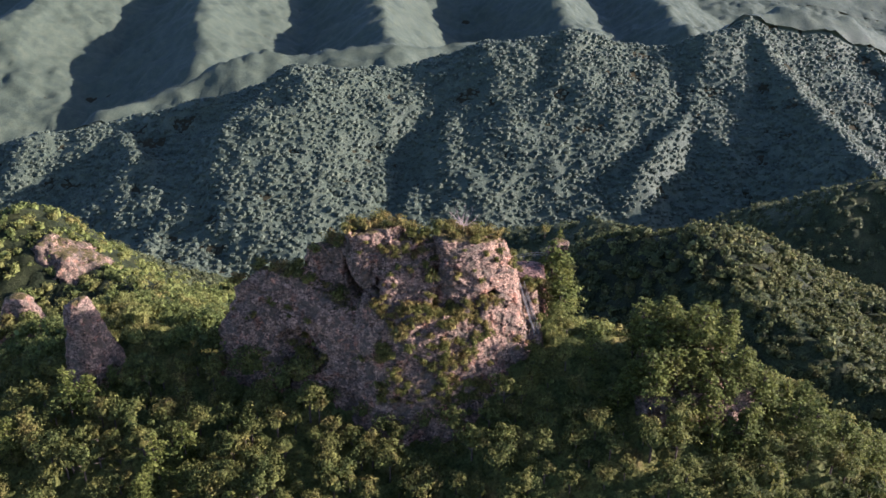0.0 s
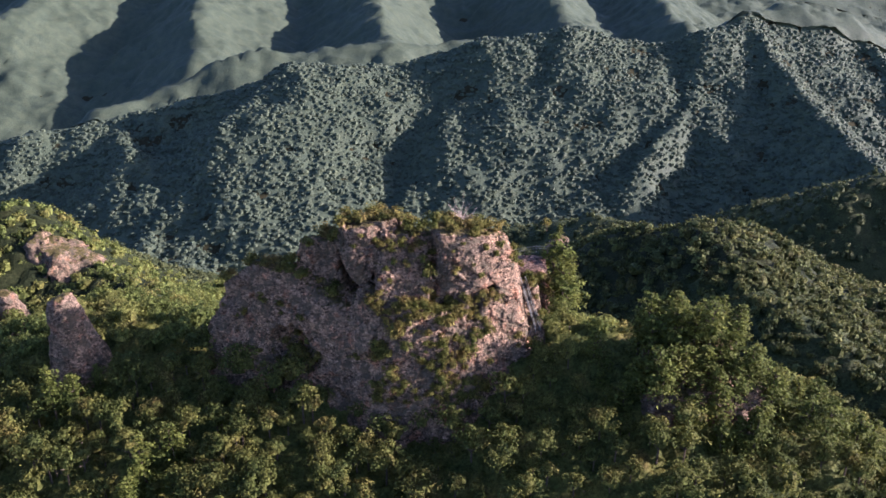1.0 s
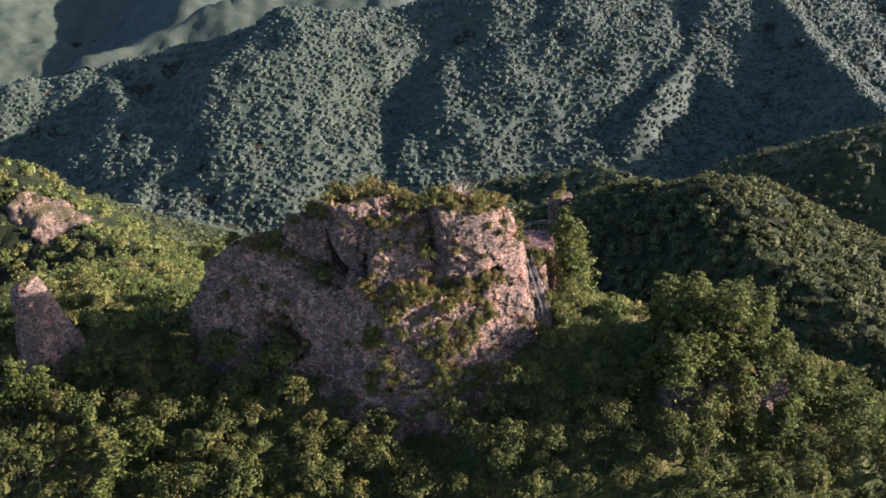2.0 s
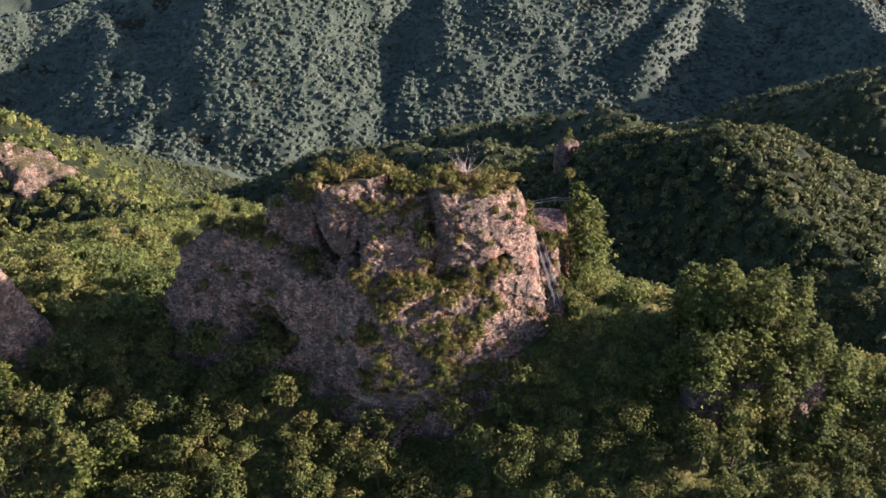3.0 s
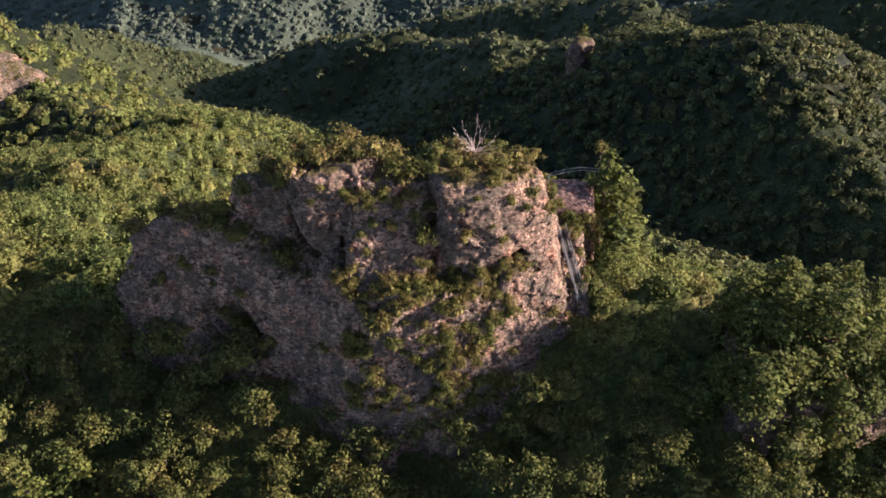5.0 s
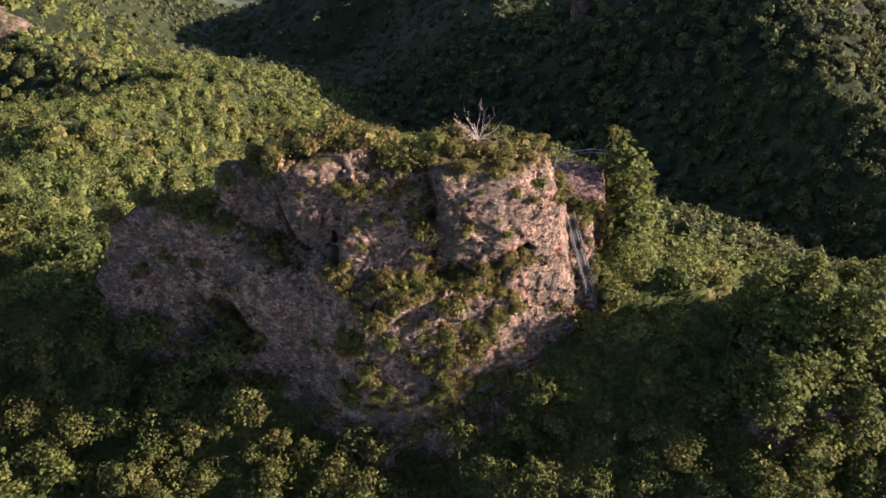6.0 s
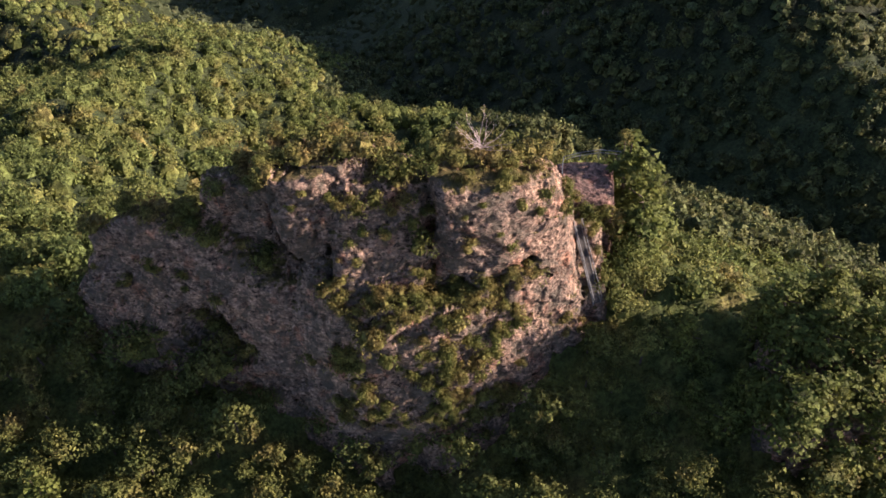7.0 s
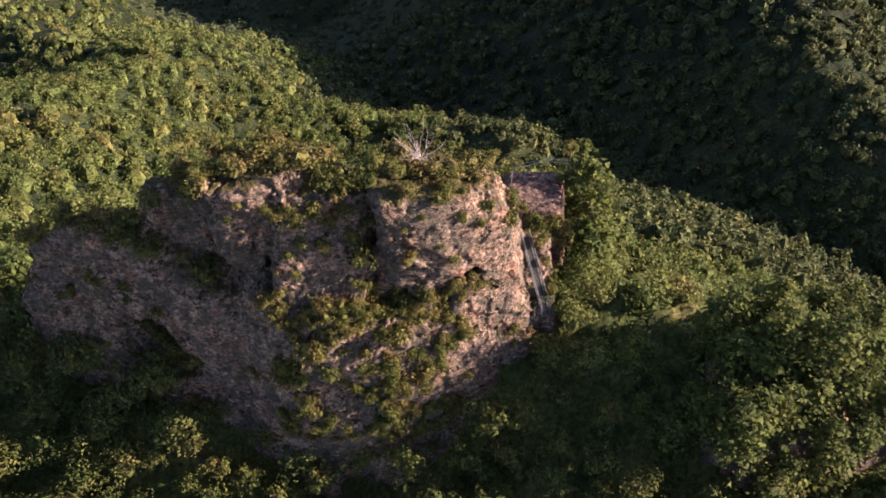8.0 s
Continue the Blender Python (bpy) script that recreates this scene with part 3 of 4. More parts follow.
def scar_field(X, Y, Z):
    F = prism(X, Y, Z, [(-192, 323), (-172, 317), (-149, 330), (-157, 350), (-192, 351)], -75, -112, -59.4, [0.5, 0.55, 0.6, 0.3, 0.2], (-0.42, 0.15), 1.5)
    return roughen(F, X, Y, Z, 1.8, 29)


rock_thing("rock_scar", scar_field, (-210, 312, -112), (-138, 362, -35), 1.15, "bare pale rock scar on a wooded slope", "rock outcrop", PALE)


def pinnacle_field(X, Y, Z):
    F = prism(X, Y, Z, [(52, 384), (58, 381), (65, 385), (63, 393), (54, 393)], -90, -125, -77, 0.06, (0, 0), 1.0)
    F = join(F, prism(X, Y, Z, [(38, 372), (46, 368), (54, 372), (52, 382), (42, 384)], -105, -135, -96, 0.10, (0, 0), 1.0), 1.0)
    return roughen(F, X, Y, Z, 1.3, 31)


rock_thing("rock_pinnacle", pinnacle_field, (34, 364, -137), (70, 397, -72), 1.0, "slender rock pinnacle on a wooded ridge", "rock pinnacle")


# ---- foliage ----
def cards(centres, outward, sizes, rng, loose=0.4):
    """Leaf clumps: one uneven four-cornered leaf fan at each centre, facing mostly outward."""
    n = len(centres)
    nrm = outward + rng.normal(0, loose, (n, 3))
    nrm /= np.linalg.norm(nrm, axis=1)[:, None] + 1e-9
    ref = rng.normal(0, 1, (n, 3))
    u = np.cross(nrm, ref)
    u /= np.linalg.norm(u, axis=1)[:, None] + 1e-9
    v = np.cross(nrm, u)
    out = np.empty((n, 4, 3))
    wide = rng.uniform(0.42, 0.75, n)
    curl = nrm * (rng.uniform(-0.25, 0.25, n) * sizes)[:, None]
    for c, (a, b, k) in enumerate(((-1, 0, 1), (-0.1, -1, -0.4), (1, 0, 1), (0.1, 1, -0.4))):
        ja, jb = rng.uniform(0.75, 1.2, n), rng.uniform(0.7, 1.2, n) * wide
        out[:, c] = centres + (u * (a * ja)[:, None] + v * (b * jb)[:, None]) * sizes[:, None] * 0.5 + curl * k
    return out.reshape(-1, 3)


def crown(rng, width, height, lumps, per, leaf, flat=0.8, loose=0.4):
    """An uneven crown of leaf clumps; its middle is at the origin."""
    pts, nrm = [], []
    for _ in range(lumps):
        d = rng.normal(0, 1, 3)
        d /= np.linalg.norm(d)
        d[2] = abs(d[2]) * 1.0 - 0.25
        c = d * np.array([width * 0.38, width * 0.38, height * 0.40]) * rng.uniform(0.45, 1.2)
        r = width * rng.uniform(0.10, 0.21)
        e = rng.normal(0, 1, (per, 3))
        e /= np.linalg.norm(e, axis=1)[:, None]
        e[:, 2] = np.where(e[:, 2] < -0.3, -e[:, 2], e[:, 2])
        pts.append(c + e * r * np.array([1, 1, flat]) * rng.uniform(0.75, 1.08, (per, 1)))
        nrm.append(e + 0.25 * c / (np.linalg.norm(c) + 1e-6))
    pts, nrm = np.concatenate(pts), np.concatenate(nrm)
    return cards(pts, nrm, rng.uniform(0.7, 1.3, len(pts)) * leaf, rng, loose)


def dome_crown(rng, width, height, lumps):
    """A far crown: a few uneven domes of leaf masses, each of nine facets."""
    out = []
    for k in range(lumps):
        c = np.array([0, 0, 0]) if lumps == 1 else np.append(rng.uniform(-0.26, 0.26, 2) * width, rng.uniform(-0.25, 0.2) * height)
        r = width * (0.55 if lumps == 1 else rng.uniform(0.26, 0.38))
        a = np.arange(6) * 1.0472 + rng.uniform(0, 6)
        low = np.stack([np.cos(a), np.sin(a), np.full(6, -0.75)], 1) * rng.uniform(0.75, 1.1, (6, 1)) * r
        mid = np.stack([np.cos(a + 0.4) * 0.78, np.sin(a + 0.4) * 0.78, rng.uniform(0.25, 0.6, 6)], 1) * rng.uniform(0.75, 1.15, (6, 1)) * r
        top = np.array([rng.uniform(-0.15, 0.15), rng.uniform(-0.15, 0.15), rng.uniform(0.75, 1.05)]) * r
        for i in range(6):
            n = (i + 1) % 6
            out += [low[i] + c, low[n] + c, mid[n] + c, mid[i] + c]
        for i in (0, 2, 4):
            out += [mid[i] + c, mid[i + 1] + c, mid[(i + 2) % 6] + c, top + c]
    return np.array(out) * np.array([1, 1, height / width * 1.15])


def pine_crown(rng, width, height, leaf):
    """Flat shelves of needles, wide below and narrow at the top."""
    pts, nrm = [], []
    shelves = 9
    for s in range(shelves):
        f = s / (shelves - 1)
        z = height * (f - 0.5)
        reach = width * 0.5 * (1 - 0.72 * f ** 1.3)
        for _ in range(5 if f < 0.8 else 2):
            a = rng.uniform(0, 6.283)
            rr = reach * rng.uniform(0.35, 0.8)
            c = np.array([math.cos(a) * rr, math.sin(a) * rr, z + rng.uniform(-0.4, 0.4)])
            m = 17
            e = rng.normal(0, 1, (m, 3)) * np.array([0.24 * width * (1 - 0.5 * f), 0.24 * width * (1 - 0.5 * f), 0.25]) * 0.6
            e[:, 2] -= 0.12 * np.hypot(e[:, 0], e[:, 1])
            pts.append(c + e)
            nrm.append(np.tile([0.35 * math.cos(a), 0.35 * math.sin(a), 1.0], (m, 1)))
    pts, nrm = np.concatenate(pts), np.concatenate(nrm)
    return cards(pts, nrm, rng.uniform(0.7, 1.3, len(pts)) * leaf, rng, 0.4)


def quads(n):
    return np.arange(n * 4, dtype=np.int32).reshape(-1, 4)


def limb(bm, a, b, ra, rb, sides=6):
    """A tapered round piece from a to b."""
    a, b = Vector(a), Vector(b)
    turn = (b - a).to_track_quat("Z", "Y").to_matrix()
    rings = []
    for p, r in ((a, ra), (b, rb)):
        rings.append([bm.verts.new(p + turn @ Vector((math.cos(6.28318 * i / sides) * r, math.sin(6.28318 * i / sides) * r, 0))) for i in range(sides)])
    for i in range(sides):
        bm.faces.new((rings[0][i], rings[0][(i + 1) % sides], rings[1][(i + 1) % sides], rings[1][i]))
    bm.faces.new(rings[1])
    bm.faces.new(rings[0][::-1])


def trunk_mesh(rng, height, radius, spread):
    bm = bmesh.new()
    bend = (rng.uniform(-0.3, 0.3), rng.uniform(-0.3, 0.3), height * 0.5)
    limb(bm, (0, 0, -1.2), bend, radius, radius * 0.7)
    limb(bm, bend, (bend[0] * 1.5, bend[1] * 1.5, height), radius * 0.7, radius * 0.2)
    for _ in range(4):
        a = rng.uniform(0, 6.283)
        z = height * rng.uniform(0.5, 0.8)
        limb(bm, (bend[0], bend[1], z), (math.cos(a) * spread, math.sin(a) * spread, z + spread * 0.7), radius * 0.4, radius * 0.1, 5)
    me = bpy.data.meshes.new("trunk")
    bm.to_mesh(me)
    bm.free()
    me.materials.append(BARK)
    return me


def crown_mesh(name, verts, material):
    ob = mesh_object(name, verts, quads(len(verts) // 4), material)
    me = ob.data
    bpy.data.objects.remove(ob)
    return me


def thing_of(name, meshes, m, label, category, group):
    """An Empty at the foot with its parts below it."""
    base = new(name)
    base.matrix_world = m
    for pname, me in meshes:
        p = new(pname, me)
        p.parent = base
    return tagged(base, label, category, group)


# ---- the woods ----
def scatter(rng, y0, y1, step, wide):
    """Uneven planting places over a strip of land; wide(y) is its half width."""
    out = []
    y = y0
    while y < y1:
        w = wide(y)
        xs = np.arange(-w, w, step)
        out.append(np.stack([xs + rng.uniform(-0.5, 0.5, len(xs)) * step, y + rng.uniform(-0.5, 0.5, len(xs)) * step], 1))
        y += step
    return np.concatenate(out)


def clear_of_rock(p, margin=0.0):
    """Places that lie on none of the rocks."""
    x, y = p[:, 0], p[:, 1]
    ok = np.ones(len(p), bool)
    for foot in ([(-45, 142), (-33, 137), (-17, 133), (-7, 129.5), (2, 128.5), (10, 133.5), (19, 141), (16, 152), (-40, 150.5)],
                 [(-76, 139.5), (-73, 137), (-67, 138), (-66, 144), (-74, 145)], [(15, 148), (25, 148), (26, 159), (15, 159)],
                 [(15, 137), (21, 139), (17, 150), (13, 150)],
                 [(-180, 328), (-168, 325), (-158, 334), (-164, 344), (-180, 342)], [(52, 384), (58, 381), (65, 385), (63, 393), (54, 393)]):
        inside = np.ones(len(p), bool)
        for (ax, ay), (bx, by) in zip(foot, foot[1:] + foot[:1]):
            d = ((x - ax) * (by - ay) - (y - ay) * (bx - ax)) / math.hypot(bx - ax, by - ay)
            inside &= d < margin
        ok &= ~inside
    return ok


rng = np.random.default_rng(7)
OAK_KINDS = [[("trunk", trunk_mesh(rng, 6.0, 0.22, 1.6)), ("crown", None)] for _ in range(8)]
oak_shapes = []
for k in range(8):
    wide, high = (5.0, 6.2, 7.0, 5.6, 6.6, 4.6, 6.0, 7.4)[k], (5.6, 5.0, 5.4, 6.4, 4.6, 5.0, 6.0, 5.2)[k]
    c = np.concatenate([dome_crown(rng, wide * 0.5, high * 0.5, 3) - np.array([0, 0, 0.6]), crown(rng, wide, high, 24, 27, 0.46, 0.8, 0.45)])
    c[:, 2] += 5.8
    oak_shapes.append(c)
    OAK_KINDS[k][1] = ("crown", crown_mesh("crown", c, OAK))
# the same oaks again, with sunlight put into a lighter, yellower leaf colour
SUNNY_KINDS = [[k[0], ("crown", crown_mesh("crown", c, SUNLIT_HILL))] for k, c in zip(OAK_KINDS, oak_shapes)]
PINE_KINDS, pine_shapes = [], []
for k in range(5):
    c = pine_crown(rng, 5.6, 7.0, 0.68)
    c[:, 2] += 7.0
    pine_shapes.append(c)
    PINE_KINDS.append([("trunk", trunk_mesh(rng, 10.0, 0.24, 1.8)), ("crown", crown_mesh("crown", c, PINE))])


def pine_ground(x, y):
    """Where pines stand rather than broadleaf trees."""
    return ((x > 29) & (y > 122) & (y < 134)) | ((x > 36) & (x < 58) & (y > 125) & (y < 143)) | (value_noise(x / 17, y / 17, x * 0, 77) > 0.62)


def ground_under(p):
    return land(p[:, 0], p[:, 1])


near = scatter(rng, 108, 172, 4.0, lambda y: 25 + 0.52 * y)
near = near[clear_of_rock(near, 0.3)]
near_z = ground_under(near)
for i, (x, y) in enumerate(near):
    over = knoll_v[(np.abs(knoll_v[:, 0] - x) < 0.7) & (np.abs(knoll_v[:, 1] - y) < 0.7), 2]
    if len(over):
        near_z[i] = max(near_z[i], over.max() - 0.2)
    if x > 27 and y > 140.5:
        near_z[i] -= 4.5
order = np.argsort(np.abs(near[:, 1] - 126) + 0.25 * np.abs(near[:, 0]))
single, rest = order[:300], order[300:]
is_pine = pine_ground(near[:, 0], near[:, 1])
# parts of the slope in sun, which take the lightened leaf copy
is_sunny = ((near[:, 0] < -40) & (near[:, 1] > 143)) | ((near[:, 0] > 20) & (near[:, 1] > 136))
for i in single:
    x, y = near[i]
    s = rng.uniform(0.62, 1.25) * (0.75 if 15 < x < 36 and y < 136 else 0.75 if x > 27 and y > 140 else 1.0)
    m = pose(x, y, near_z[i], 0, 0, rng.uniform(0, 360)) @ Matrix.Diagonal((s, s, s * rng.uniform(0.85, 1.15), 1))
    if is_pine[i]:
        m = m @ Matrix.Diagonal((0.92, 0.92, 0.86, 1))
        thing_of("pine_tree", PINE_KINDS[rng.integers(5)], m, "green pine with layered shelves of needles on the slope", "tree", "trees round the crag")
    else:
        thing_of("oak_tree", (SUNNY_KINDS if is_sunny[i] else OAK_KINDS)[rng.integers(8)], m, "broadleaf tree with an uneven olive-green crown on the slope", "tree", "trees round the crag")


def planted(shapes, places, heights, lo, hi, rng):
    """Copies of crowns at many places, as one list of corners."""
    out = []
    kind = rng.integers(len(shapes), size=len(places))
    for k, s in enumerate(shapes):
        at = np.flatnonzero(kind == k)
        if not len(at):
            continue
        a = rng.uniform(0, 6.283, len(at))
        sc = rng.uniform(lo, hi, len(at))
        c, n = np.cos(a) * sc, np.sin(a) * sc
        v = np.empty((len(at), len(s), 3), np.float32)
        v[:, :, 0] = s[None, :, 0] * c[:, None] - s[None, :, 1] * n[:, None] + places[at, 0][:, None]
        v[:, :, 1] = s[None, :, 0] * n[:, None] + s[None, :, 1] * c[:, None] + places[at, 1][:, None]
        v[:, :, 2] = s[None, :, 2] * (sc * rng.uniform(0.85, 1.15, len(at)))[:, None] + heights[at][:, None]
        out.append(v.reshape(-1, 3))
    return np.concatenate(out)


def woods(name, verts, material, label):
    ob = mesh_object(name, verts, quads(len(verts) // 4), material)
    return tagged(ob, label, "forest", kind="stuff")


def light_crowns(rng, wide, high, lumps, per, leaf, domes, lift, kinds=6):
    """Crowns with fewer and larger leaf clumps, for trees that stand farther off."""
    out = []
    for _ in range(kinds):
        w, h = wide * rng.uniform(0.8, 1.2), high * rng.uniform(0.85, 1.15)
        c = dome_crown(rng, w * (0.55 if lumps else 0.8), h * (0.55 if lumps else 0.8), domes)
        if lumps:
            c = np.concatenate([c, crown(rng, w, h, lumps, per, leaf, 0.85, 0.5)])
        out.append(c + np.array([0, 0, lift]))
    return out


broad = rest[~is_pine[rest] & ~is_sunny[rest]]
bright = rest[~is_pine[rest] & is_sunny[rest]]
coned = rest[is_pine[rest]]
side_shapes = light_crowns(rng, 6.0, 5.6, 20, 18, 0.56, 3, 5.8, 8)
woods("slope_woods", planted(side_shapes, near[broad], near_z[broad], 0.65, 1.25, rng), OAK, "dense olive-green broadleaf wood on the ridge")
woods("sunny_woods", planted(side_shapes, near[bright], near_z[bright], 0.65, 1.2, rng), SUNLIT_HILL, "sunlit yellow-green broadleaf wood on the ridge")
woods("slope_pines", planted(pine_shapes, near[coned], near_z[coned], 0.75, 1.15, rng), PINE, "scattered green pines on the ridge")

def canopy(x, y, cell, tall, seed, full):
    """Height of a closed canopy over the ground: uneven domes, one for each tree."""
    i, j = np.floor(x / cell), np.floor(y / cell)
    top = np.zeros(x.shape)
    for a in (-1, 0, 1):
        for b in (-1, 0, 1):
            ci, cj = i + a, j + b
            zero = ci * 0
            h1, h2, h3, h4 = (hash3(ci, cj, zero, seed + n) for n in range(4))
            dx, dy = x - (ci + 0.15 + 0.7 * h1) * cell, y - (cj + 0.15 + 0.7 * h2) * cell
            r = cell * (full + 0.32 * h3)
            top = np.maximum(top, (0.45 + 0.55 * h4) * tall * np.sqrt(np.clip(1 - (dx * dx + dy * dy) / (r * r), 0, 1)))
    clump = fbm(x / (cell * 0.24), y / (cell * 0.24), x * 0, 2, seed + 9)
    return top + clump * tall * 0.15


def covered_woods(name, material, y0, y1, step, cell, tall, leaves, leaf, lift=2.0, loose=1.0, full=0.5, label="dense green forest covering the mountainsides"):
    """A closed canopy over a strip of land, with loose leaf clumps standing out of it."""
    ys = np.arange(y0, y1 + step, step)
    half_width = 36 + 0.57 * y1
    xs = np.arange(-half_width, half_width, step)
    X, Y = np.meshgrid(xs, ys)
    X = X + (hash3(X // 1e-3, Y // 1e-3, X * 0, 3) - 0.5) * step * 0.5
    Z = land(X, Y) + (lift + canopy(X, Y, cell, tall, 50, full)) * (np.clip((Y - y0) / 9, 0, 1) if y0 < 200 else 1)
    n = len(xs)
    q = (np.arange(len(ys) - 1)[:, None] * n + np.arange(n - 1)[None, :]).ravel()
    mid = np.stack([X.ravel()[q], Y.ravel()[q]], 1)
    q = q[(np.abs(mid[:, 0]) < 36 + 0.57 * mid[:, 1]) & clear_of_rock(mid, -2.0)]
    v = np.stack([X.ravel(), Y.ravel(), Z.ravel()], 1)
    f = np.stack([q, q + 1, q + n + 1, q + n], 1)
    pick = f[rng.integers(len(f), size=leaves)]
    a, b, d = v[pick[:, 0]], v[pick[:, 1]], v[pick[:, 3]]
    nrm = np.cross(b - a, d - a)
    nrm /= np.linalg.norm(nrm, axis=1)[:, None]
    at = a + (b - a) * rng.uniform(0, 1, (leaves, 1)) + (d - a) * rng.uniform(0, 1, (leaves, 1)) + nrm * rng.uniform(-0.2, 1.1, (leaves, 1)) * leaf
    c = cards(at, nrm + np.array([0, 0, 0.3]), rng.uniform(0.6, 1.4, leaves) * leaf, rng, loose)
    ob = mesh_object(name, np.concatenate([v, c]), np.concatenate([f, quads(leaves) + len(v)]), material)
    flag = np.zeros(len(f) + leaves, dtype=bool)
    flag[:len(f)] = True
    ob.data.polygons.foreach_set("use_smooth", flag)
    return tagged(ob, label, "forest", kind="stuff")


def far_trees(name, shapes, material, y0, y1, step, lo, hi, label, x0=-1e4, x1=1e4):
    """Single crowns over a strip of land, thinner on some patches than on others."""
    at = scatter(rng, y0, y1, step, lambda y: 36 + 0.57 * y)
    at = at[clear_of_rock(at, 0.5) & (at[:, 0] > x0) & (at[:, 0] < x1)]
    thin = value_noise(at[:, 0] / (step * 5), at[:, 1] / (step * 5), at[:, 0] * 0, 83)
    at = at[rng.uniform(0, 1, len(at)) < 1.0 + 0.25 * thin]
    woods(name, planted(shapes, at, ground_under(at), lo, hi, rng), material, label)


covered_woods("undergrowth", OAK, 106, 176, 0.95, 2.6, 2.2, 30000, 0.5, 0.3, 1.0, 0.5, "low dark green undergrowth below the trees")
# thicket sheets below the crowns; their dark colour stands in for gap shade
covered_woods("slope_edge_thicket", UNDER_SHADE, 170, 222, 1.6, 4.4, 3.0, 12000, 0.7, 1.0, full=0.56, label="low green thicket between the trees")
covered_woods("ravine_thicket", UNDER_SHADE, 222, 300, 1.8, 4.4, 3.0, 12000, 0.75, 1.0, full=0.56, label="low dark green thicket in the ravine")
# one strip, two leaf colours: lightened for sun in the west, darkened for shade east
far_trees("hillside_trees", light_crowns(rng, 6.8, 4.8, 13, 12, 0.66, 1, 4.0, 8), SUNLIT_HILL, 172, 300, 4.0, 0.65, 1.25, "sunlit yellow-green broadleaf trees covering the hillside", x1=4)
far_trees("ravine_trees", light_crowns(rng, 7.0, 4.8, 9, 8, 0.95, 1, 4.0), SHADED, 172, 300, 4.6, 0.65, 1.3, "dark green broadleaf trees in the ravine", x0=4)
covered_woods("middle_thicket", UNDER_SHADE, 300, 430, 2.2, 6.2, 3.6, 6000, 0.95, 1.2, full=0.55, label="low dark green thicket between the trees")
# same crowns twice: sun in the shoulder's leaf colour, shade in the valley side's
side_crowns = light_crowns(rng, 7.2, 5.0, 7, 7, 1.15, 1, 3.8)
far_trees("shoulder_trees", side_crowns, SUNLIT_HILL, 300, 430, 5.2, 0.6, 1.3, "sunlit green broadleaf trees on the far shoulder", x1=-48)
far_trees("valley_side_trees", side_crowns, SHADED, 300, 430, 4.8, 0.65, 1.35, "dark green broadleaf trees on the valley sides", x0=-48)
covered_woods("valley_thicket", UNDER_SHADE, 422, 760, 3.6, 7.0, 3.5, 6000, 1.3, 1.2, full=0.55, label="low green thicket on the lower hills")
far_trees("lower_hill_trees", light_crowns(rng, 7.4, 5.6, 3, 4, 1.8, 1, 3.6), VALE, 425, 760, 7.0, 0.6, 1.35, "green broadleaf trees on the lower hills")
# mountain strips: leaves with the haze put into their colour
covered_woods("mountain_thicket", FAR_HAZED, 750, 1300, 4.5, 8.0, 1.6, 4000, 1.8, 1.0, full=0.6, label="green thicket on the mountainsides")
far_trees("mountain_trees", light_crowns(rng, 9.0, 4.4, 0, 0, 1, 1, 2.6, 12), FAR_HAZED, 850, 1290, 5.6, 0.5, 1.3, "separate round tree crowns on the steep mountainsides")
covered_woods("distant_woods", FAR_HAZED, 1290, 2700, 8.5, 16.0, 9.0, 2000, 3.0, full=0.62)
covered_woods("horizon_woods", FAR_HAZED, 2700, 3700, 18.0, 40.0, 9.0, 800, 5.0)


# ---- bushes on the crag ----
crag_n = np.cross(crag_v[crag_f[:, 1]] - crag_v[crag_f[:, 0]], crag_v[crag_f[:, 2]] - crag_v[crag_f[:, 0]])
crag_n /= np.linalg.norm(crag_n, axis=1)[:, None] + 1e-9
crag_m = crag_v[crag_f].mean(1)
BUSH_KINDS, bush_shapes, bush_count, scrub = [], [], itertools.count(), []
for k in range(6):
    c = np.concatenate([dome_crown(rng, 1.6, 1.3, 2), crown(rng, 2.6, 2.1, 15, 24, 0.215, 0.8, 0.5)])
    c[:, 2] += 0.85
    bush_shapes.append(c)
    BUSH_KINDS.append([("stem", trunk_mesh(rng, 1.0, 0.06, 0.35)), ("foliage", crown_mesh("foliage", c, BUSH))])


def bush(x, y, z, s, tall=1.0, label="olive and rust-brown bush rooted in the rock"):
    s = s * 1.2
    if next(bush_count) >= 300:
        a = rng.uniform(0, 6.283)
        c = bush_shapes[rng.integers(6)]
        scrub.append(np.stack([(c[:, 0] * math.cos(a) - c[:, 1] * math.sin(a)) * s + x, (c[:, 0] * math.sin(a) + c[:, 1] * math.cos(a)) * s + y, c[:, 2] * s * tall + z - 0.15], 1))
        return
    m = pose(x, y, z - 0.15, 0, 0, rng.uniform(0, 360)) @ Matrix.Diagonal((s, s, s * tall, 1))
    thing_of("bush", BUSH_KINDS[rng.integers(6)], m, label, "bush", "bushes on the crag")


def on_top(x, y):
    near_by = (np.abs(crag_m[:, 0] - x) < 0.6) & (np.abs(crag_m[:, 1] - y) < 0.6)
    return crag_m[near_by][:, 2].max() if near_by.any() else 30.0


def on_face(x, z):
    near_by = (np.abs(crag_m[:, 0] - x) < 0.6) & (np.abs(crag_m[:, 2] - z) < 0.6)
    return crag_m[near_by][:, 1].min() if near_by.any() else 138.0


